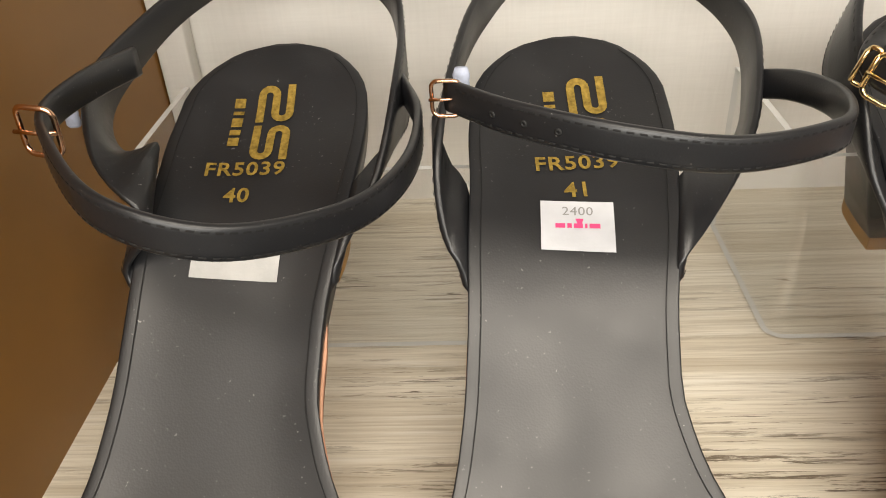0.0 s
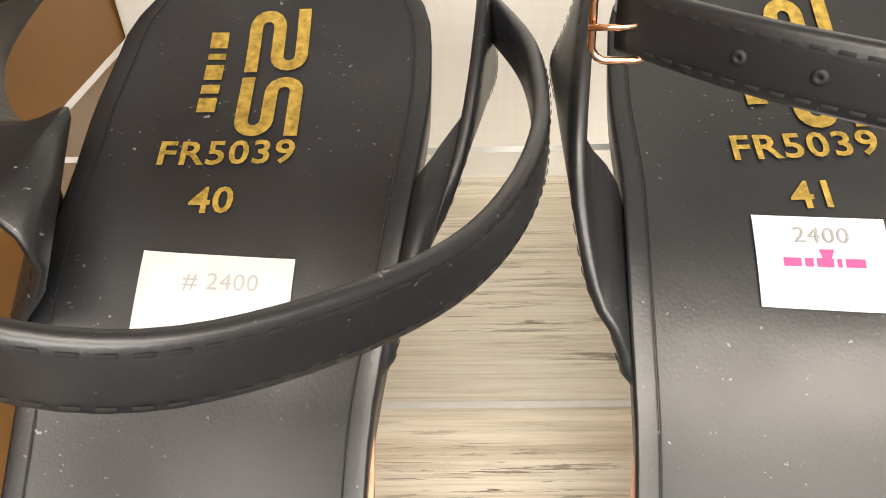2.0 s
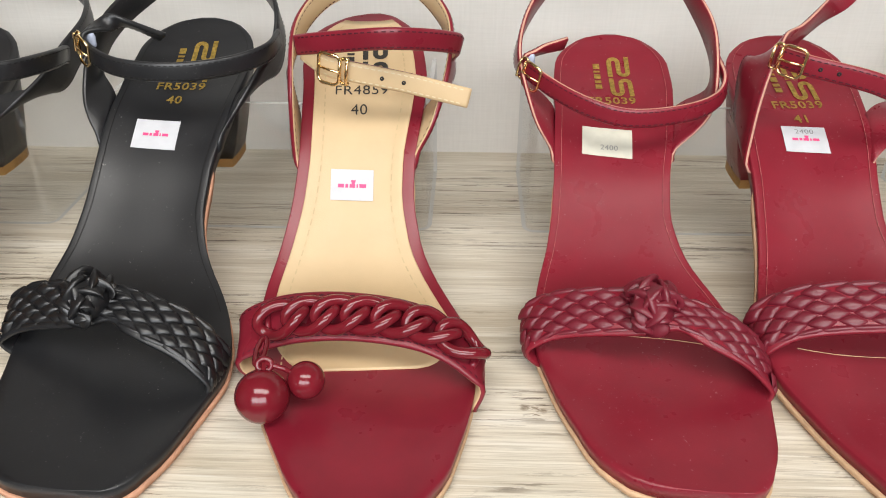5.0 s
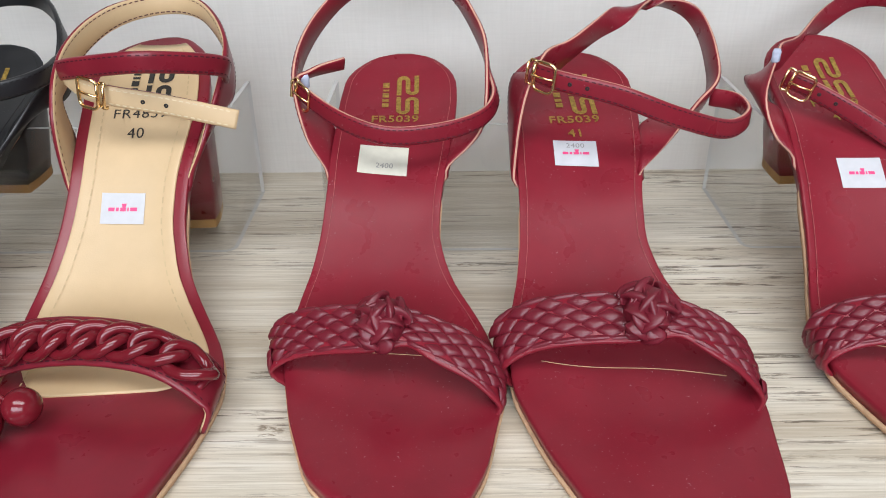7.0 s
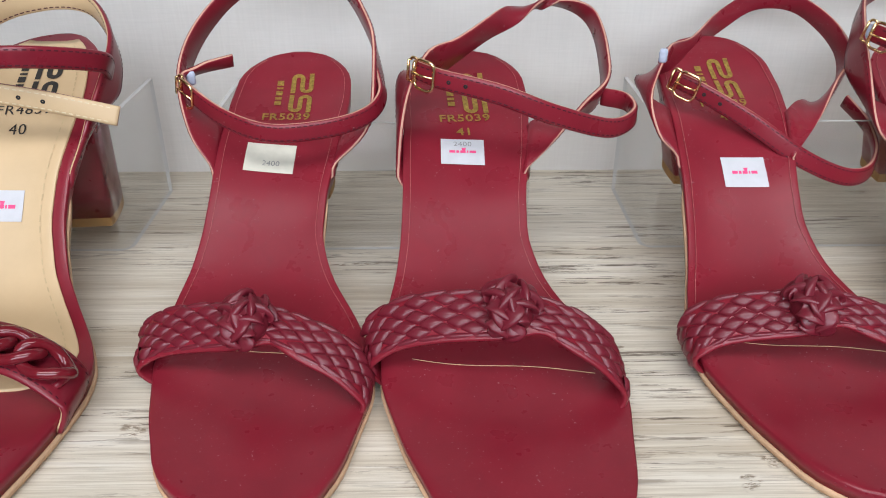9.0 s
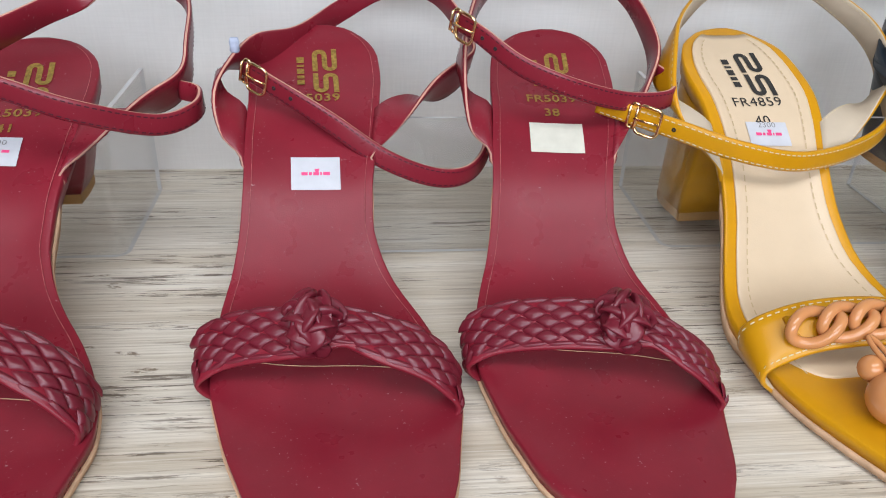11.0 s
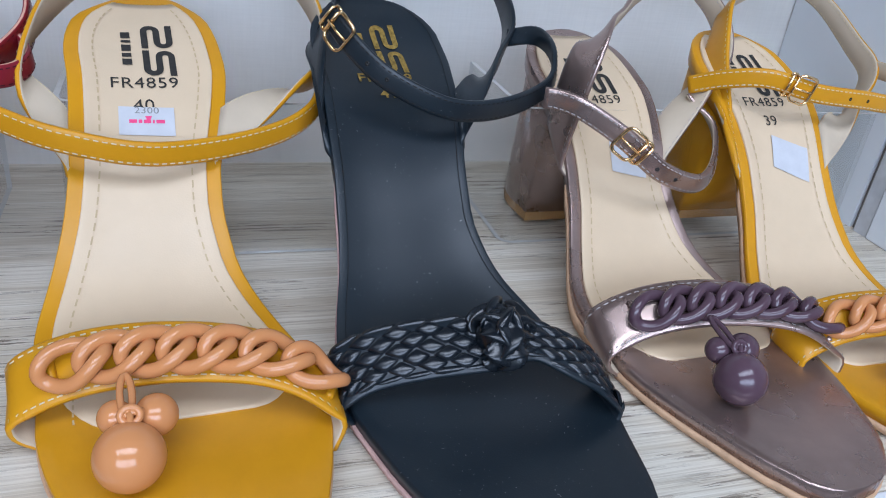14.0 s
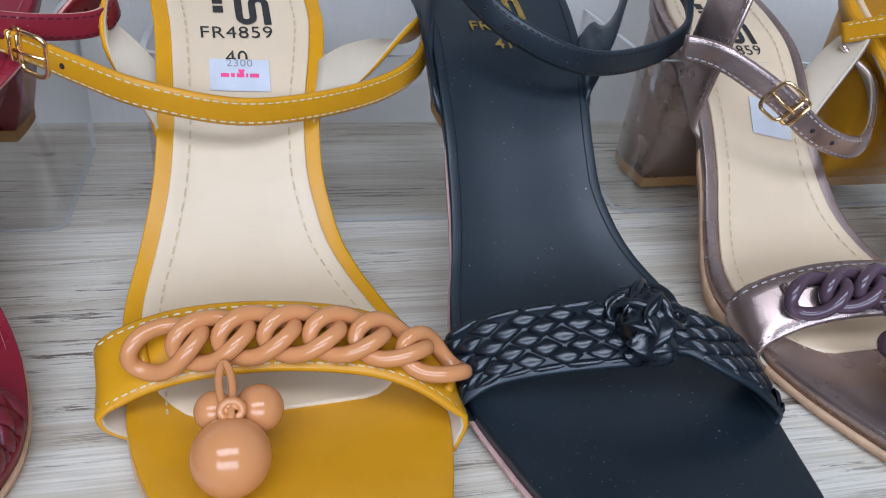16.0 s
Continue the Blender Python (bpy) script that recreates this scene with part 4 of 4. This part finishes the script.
def chained_sandal(label, at, turn, top, scale, colour, sock, lining, edge, thread, metal, chain, size_no, quarter, front, tag, charm, buckle_at=0.97, heel_mat=None, eyelets=(), buckle_turn=0.0, tail=None, links=7):
    """Block-heeled sandal with an enamel chain and hanging beads on the toe strap."""
    last = Last(ROUND_TOE, top / scale, ROUND_RISE)
    sandal = thing("sandal", label, "sandal", (*at, 0.0004), turn, "sandals on the shelf", scale=scale)
    base_parts(sandal, last, colour, edge, max(top - 0.085, 0.002) / scale, heel_mat or colour, 0.192, 0.84, 0.206, 0.80)
    sock_ob = mesh_object("insole", *slab(last, 0.0009, -0.001, -0.0042, 0.073, 0.246, round_over=0.001), sock, sandal, "smooth beige insole")
    footbed_stitch(last, 0.0094, 0.075, 0.238, THREAD_TAN, sock_ob)
    axis = (0.0, 0.07, 0.004)
    path, _ = spline(np.array(VAMP_WIDE) / 1000, 64)
    w = np.interp(np.linspace(0, 1, 64), [0, 0.3, 0.5, 0.7, 1], [0.0215, 0.0205, 0.0200, 0.0205, 0.0215])
    vs, fs, slots = band(path, w, 0.0024, axis)
    vamp = mesh_object("toe_strap", vs, fs, [colour, colour, lining], sandal, "", slots)
    seams(mesh_object("stitching", *dashes(path, w, 0.0024, axis, inset=0.0018), thread, vamp))
    t, nrm, wd = band_bases(path, axis)
    l0, l1 = 0.245, 0.855
    pick = lambda arr, l: np.array([np.interp(l * 63, range(64), arr[:, k]) for k in range(3)])
    for i in range(links):
        l = l0 + (l1 - l0) * (i + 0.5) / links
        p, n, tt, ww = pick(path, l), unit(pick(nrm, l)), unit(pick(t, l)), unit(pick(wd, l))
        ww = ww * (1 if ww[1] > 0 else -1)
        lean = 0.16
        mesh_object("chain_link", *chain_link(p + n * 0.0048 - ww * 0.0012, tt * math.cos(lean) + ww * math.sin(lean), ww * math.cos(lean) - tt * math.sin(lean), n), chain, vamp)
    for l in (l0 - 0.012, l1 + 0.015):
        p, n, ww = pick(path, l), unit(pick(nrm, l)), unit(pick(wd, l))
        mesh_object("chain_tab", *tube([p + ww * y + n * (0.0022 - 40 * y * y) for y in np.linspace(-0.0055, 0.0055, 7)], 0.0015, 8), colour, vamp, "leather tab holding the chain")
    # hanging beads: one large and one or two small on a looped cord
    bx, bs, aside = charm
    q = int(np.argmin(abs(path[8:56, 0] - bx - 0.001))) + 8
    hang = path[q] + nrm[q] * 0.0070 + (0, -0.009, -0.0045)
    big = np.array([bx, bs, 0.0107 + 0.0100])
    b1 = np.array([bx - 0.0030, bs + 0.0112, 0.0258])
    b2 = np.array([bx + 0.0150, bs + 0.0060, 0.0225]) if aside else np.array([bx + 0.0078, bs + 0.0106, 0.0252])
    eye = np.array([bx + 0.001, bs + 0.006, 0.0312])
    string = mesh_object("bead_cord", *tube([hang + (0.0016 * math.sin(a), (eye - hang)[1] * (0.5 - 0.5 * math.cos(a)), (eye - hang)[2] * (0.5 - 0.5 * math.cos(a)) + 0.001 * math.cos(a)) for a in np.linspace(0, 6.283, 22, endpoint=False)], 0.00105, 8, True), chain, vamp, "enamel cord")
    mesh_object("cord_ring", *tube([eye + (0.0026 * math.cos(a), 0.0012 * math.sin(a), -0.001 + 0.0018 * math.sin(a)) for a in np.linspace(0, 6.283, 16, endpoint=False)], 0.0011, 8, True), chain, string)
    mesh_object("large_bead", *ball(big, 0.0098, nu=36, nv=24), chain, string, "large glossy bead")
    if not aside:
        mesh_object("small_bead", *ball(b1, 0.0050, nu=24, nv=14), chain, string, "small glossy bead")
    mesh_object("small_bead", *ball(b2, 0.0070 if aside else 0.0062, nu=24, nv=14), chain, string, "small glossy bead")
    for b in ((b2, big) if aside else (b1, b2, big)):
        mesh_object("bead_stem", *tube([eye, (eye + b) / 2 + (0, 0, 0.001), b], 0.0010, 7), chain, string)
    stamp(sandal, last, "FR4859", size_no, 0.1955, -0.001, INK, 0.0014, 0.0)
    ankle(sandal, last, quarter, front, [colour, colour, lining], thread, metal, buckle_at, True, eyelets, buckle_turn, tail=tail)
    if tag:
        sticker(sandal, last, *tag, 0.0016)
    return sandal


# ---- the row of sandals, from the tan panel to the white one ----
braided_sandal("black leather sandal with a braided toe strap by the tan panel", (0.1456, -0.0119), 0.14, 0.0994, 0.9122, BLACK, BLACK_BRAID, EDGE_PEACH, THREAD_DARK, ROSE_GOLD, "40",
               quarter=[(-25, 182, 95), (-43, 197, 98), (-51, 218, 106), (-46, 243, 114), (-33, 268, 123), (-13, 292, 128), (19, 294, 126), (38, 277, 119), (43, 259, 108), (44, 235, 100), (41, 211, 88), (32, 191, 72), (24, 179, 67)],
               front=[(44, 235, 100), (51, 207, 100), (50, 176, 100), (40, 151, 101), (21, 133, 105), (4, 126, 110), (-16, 132, 115), (-36, 157, 117), (-45, 176, 118), (-42, 195, 119), (-37, 220, 117)],
               knot_at=0.48, print_x=-0.0047, tag=(-0.0033, 0.1773, -4, 0.0265, 0.0143, PAPER_GREY, False, "# 2400"), buckle_at=0.80, foam=(-52, 200, 108), seed=1, size=0.86, tilt=58)

braided_sandal("black leather sandal with its ankle strap buckled across the insole", (0.2415, -0.0153), 2.07, 0.0983, 0.9250, BLACK, BLACK_BRAID, EDGE_PEACH, THREAD_DARK, ROSE_GOLD, "41",
               quarter=[(-33, 175, 73), (-39, 189, 83), (-41, 201, 95), (-35, 226, 106), (-25, 250, 118), (-7, 275, 125), (30, 289, 125), (54, 278, 116), (64, 254, 107), (61, 230, 96), (53, 211, 84), (44, 193, 71), (30, 177, 67)],
               front=[(61, 228, 97), (67, 213, 102), (70, 196, 105), (67, 179, 107), (58, 166, 108), (31, 155, 110), (5, 155, 114), (-21, 168, 116), (-37, 185, 116)],
               knot_at=0.5, print_x=0.0012, tag=(-0.0012, 0.1832, -4.6, 0.0212, 0.0138, PAPER, True, "2400"), buckle_at=1.0, eyelets=(0.80, 0.86, 0.90), foam=(-33, 198, 115), seed=2, size=0.62, tilt=40)

braided_sandal("black leather sandal with a large braided knot beside the cherry sandal", (0.3504, -0.0030), 0.14, 0.0999, 0.9195, BLACK, BLACK_BRAID, EDGE_PEACH, THREAD_DARK, GOLD, "40",
               quarter=[(-28, 171, 80), (-42, 194, 91), (-41, 215, 109), (-30, 236, 122), (-10, 263, 131), (23, 263, 132), (46, 237, 119), (47, 216, 97), (40, 194, 83), (28, 171, 70)],
               front=[(51, 216, 109), (49, 195, 107), (33, 179, 105), (8, 169, 105), (-20, 174, 106), (-39, 189, 110), (-41, 195, 116), (-27, 205, 119), (-10, 215, 109)],
               knot_at=0.5, tag=(-0.0069, 0.1751, -2.8, 0.0225, 0.0136, PAPER, True, ""), buckle_at=0.72, foam=(-38, 194, 113), seed=3)

chained_sandal("cherry red sandal with red enamel chain and beige insole", (0.4544, -0.0131), 4.72, 0.0959, 0.9821, CHERRY, BEIGE, BEIGE, EDGE_TAN, THREAD_RED, GOLD, CHAIN_RED, "40",
               quarter=[(-25, 162, 75), (-32, 179, 93), (-29, 202, 110), (-15, 225, 121), (8, 239, 124), (27, 235, 121), (41, 212, 109), (42, 193, 95), (36, 179, 81), (26, 163, 70)],
               front=[(43, 194, 100), (43, 178, 109), (16, 158, 117), (-15, 171, 112), (-28, 182, 108)],
               tail=[(-25, 180, 106), (-16, 173, 102), (-5, 169, 100), (20, 170, 94), (49, 173, 85)],
               tag=(-0.0054, 0.1571, -2.3, 0.0195, 0.0105, PAPER, True, ""), charm=(-0.0333, 0.0477, True), buckle_at=0.22, eyelets=(0.5, 0.62))

braided_sandal("burgundy leather sandal with a braided knot and cream sticker", (0.5601, 0.0032), 0.70, 0.0927, 0.9013, RED, RED_BRAID, EDGE_TAN, THREAD_RED, GOLD, "40",
               quarter=[(-32, 173, 70), (-45, 190, 88), (-52, 208, 105), (-44, 227, 124), (-25, 244, 141), (0, 251, 149), (28, 245, 143), (44, 225, 124), (49, 206, 108), (47, 192, 87), (41, 180, 74), (27, 169, 69)],
               front=[(49, 204, 107), (52, 189, 98), (45, 176, 92), (27, 166, 89), (0, 162, 88), (-21, 168, 92), (-39, 182, 98), (-50, 196, 104), (-42, 204, 108), (-27, 212, 110)],
               knot_at=0.53, tag=(-0.0061, 0.1775, -5, 0.0255, 0.0145, PAPER_CREAM, False, "2400"), shift=(-3, 1), buckle_at=0.78, foam=(-46, 198, 105), seed=5)

braided_sandal("burgundy leather sandal with its strap pulled out to one side", (0.6577, -0.0117), 4.06, 0.0937, 0.9509, RED, RED_BRAID, EDGE_TAN, THREAD_RED, GOLD, "41",
               quarter=[(-36, 163, 74), (-38, 176, 89), (-30, 193, 102), (-7, 211, 109), (21, 235, 119), (49, 254, 124), (72, 256, 117), (75, 229, 101), (69, 212, 85), (52, 189, 74), (25, 168, 69)],
               front=[(71, 212, 85), (81, 202, 85), (80, 186, 83), (65, 174, 82), (36, 163, 93), (10, 164, 103), (-15, 172, 108), (-27, 182, 110)],
               knot_at=0.57, tag=(-0.0040, 0.1823, -3.8, 0.0210, 0.0134, PAPER, True, "2400"), buckle_at=0.96, eyelets=(0.88, 0.83), seed=6, shift=(8, 5))

braided_sandal("burgundy leather sandal with its strap hanging low beside it", (0.7835, 0.0027), 4.07, 0.0996, 0.9188, RED, RED_BRAID, EDGE_TAN, THREAD_RED, GOLD, "40",
               quarter=[(-33, 176, 75), (-43, 191, 85), (-45, 205, 96), (-31, 221, 102), (-9, 243, 103), (16, 266, 113), (42, 279, 122), (67, 275, 121), (80, 249, 108), (80, 233, 91), (74, 217, 82), (57, 203, 78), (28, 182, 73)],
               front=[(78, 222, 79), (84, 206, 70), (84, 193, 60), (73, 179, 54), (55, 171, 56), (30, 170, 67), (5, 179, 83), (-19, 191, 96), (-32, 201, 101)],
               knot_at=0.5, tag=(-0.0018, 0.1651, -1.8, 0.0222, 0.0128, PAPER, True, ""), buckle_at=0.96, eyelets=(0.90, 0.85), foam=(-36, 207, 111), seed=7, shift=(3, 1))

braided_sandal("burgundy leather sandal with a cream sticker beside the mustard sandal", (0.8733, 0.0073), -1.79, 0.0979, 0.9101, RED, RED_BRAID, EDGE_TAN, THREAD_RED, GOLD, "38",
               quarter=[(-34, 175, 77), (-44, 192, 84), (-47, 208, 100), (-42, 230, 116), (-27, 257, 131), (10, 274, 137), (43, 265, 129), (58, 244, 109), (56, 223, 93), (48, 201, 79), (27, 178, 69)],
               front=[(57, 223, 95), (63, 208, 92), (56, 194, 89), (31, 181, 92), (3, 175, 100), (-22, 179, 109), (-40, 189, 120), (-50, 199, 124)],
               knot_at=0.6, tag=(-0.0011, 0.1799, -1.7, 0.0265, 0.0146, PAPER_CREAM, False, ""), buckle_at=0.97, eyelets=(0.90, 0.85), foam=(-50, 201, 124), seed=8)

chained_sandal("mustard leather sandal with peach enamel chain and beads", (0.9925, -0.0036), 4.36, 0.0923, 0.9858, MUSTARD, BEIGE_PALE, LINING, EDGE_TAN, THREAD_CREAM, GOLD, CHAIN_PEACH, "40",
               quarter=[(-31, 165, 66), (-45, 178, 69), (-45, 200, 80), (-38, 222, 96), (-22, 244, 108), (8, 266, 121), (46, 265, 123), (67, 243, 111), (74, 220, 98), (71, 204, 81), (49, 185, 69), (21, 164, 68)],
               front=[(72, 204, 81), (64, 185, 70), (41, 171, 64), (1, 155, 65), (-31, 156, 71), (-52, 167, 76), (-65, 179, 78), (-84, 190, 82)],
               tag=(-0.0015, 0.1798, -2.5, 0.0202, 0.0104, PAPER, True, "2300"), charm=(-0.0159, 0.0485, False), buckle_at=0.88, eyelets=(0.82,), heel_mat=MUSTARD)

braided_sandal("navy black leather sandal with a braided knotted toe strap", (1.0880, -0.0057), 4.81, 0.1063, 0.9277, NAVY, NAVY_BRAID, EDGE_PINK, THREAD_DARK, GOLD, "41",
               quarter=[(-29, 172, 74), (-34, 190, 83), (-31, 213, 96), (-19, 239, 109), (7, 273, 122), (50, 294, 130), (79, 284, 125), (81, 252, 109), (70, 232, 94), (51, 205, 82), (28, 176, 76)],
               front=[(76, 239, 101), (86, 227, 105), (86, 208, 101), (77, 192, 91), (48, 174, 87), (17, 165, 89), (-9, 170, 99), (-22, 182, 109), (-31, 198, 121)],
               knot_at=0.57, tag=None, buckle_at=0.94, eyelets=(0.86, 0.81), seed=10)

chained_sandal("bronze metallic sandal with plum enamel chain and beads", (1.1880, 0.0024), 2.53, 0.0873, 0.9719, BRONZE, BEIGE_PALE, LINING, EDGE_TAN, THREAD_GREY, GOLD, CHAIN_PLUM, "39",
               quarter=[(-48, 151, 81), (-48, 158, 91), (-26, 173, 104), (-5, 189, 115), (18, 209, 125), (41, 224, 131), (69, 230, 123), (77, 216, 109), (71, 201, 91), (49, 186, 82), (14, 161, 78)],
               front=[(-50, 161, 88), (-44, 157, 88), (-36, 150, 86), (-18, 142, 76), (2, 137, 62), (27, 142, 54), (46, 158, 58), (53, 174, 70), (44, 187, 81)],
               tag=(0.0037, 0.1674, -11, 0.0175, 0.0127, PAPER, False, ""), charm=(-0.0127, 0.0469, False), buckle_at=0.27, eyelets=(0.38, 0.46))

chained_sandal("mustard leather sandal with its strap buckled across the heel", (1.2632, -0.0105), 1.06, 0.0949, 0.9476, MUSTARD, BEIGE_PALE, LINING, EDGE_TAN, THREAD_CREAM, GOLD, CHAIN_PEACH, "39",
               quarter=[(-15, 186, 63), (-23, 197, 72), (-23, 209, 89), (-14, 228, 110), (0, 242, 125), (41, 259, 134), (70, 256, 126), (84, 234, 106), (87, 219, 94), (69, 205, 79), (42, 187, 69)],
               front=[(88, 218, 97), (86, 198, 97), (76, 184, 88), (41, 177, 92), (11, 177, 95), (-14, 182, 100), (-29, 194, 96), (-39, 209, 88)],
               tag=(0.0023, 0.1696, -17.8, 0.0203, 0.0132, PAPER, False, ""), charm=(-0.0100, 0.0460, False), buckle_at=0.68, eyelets=(0.5, 0.42))
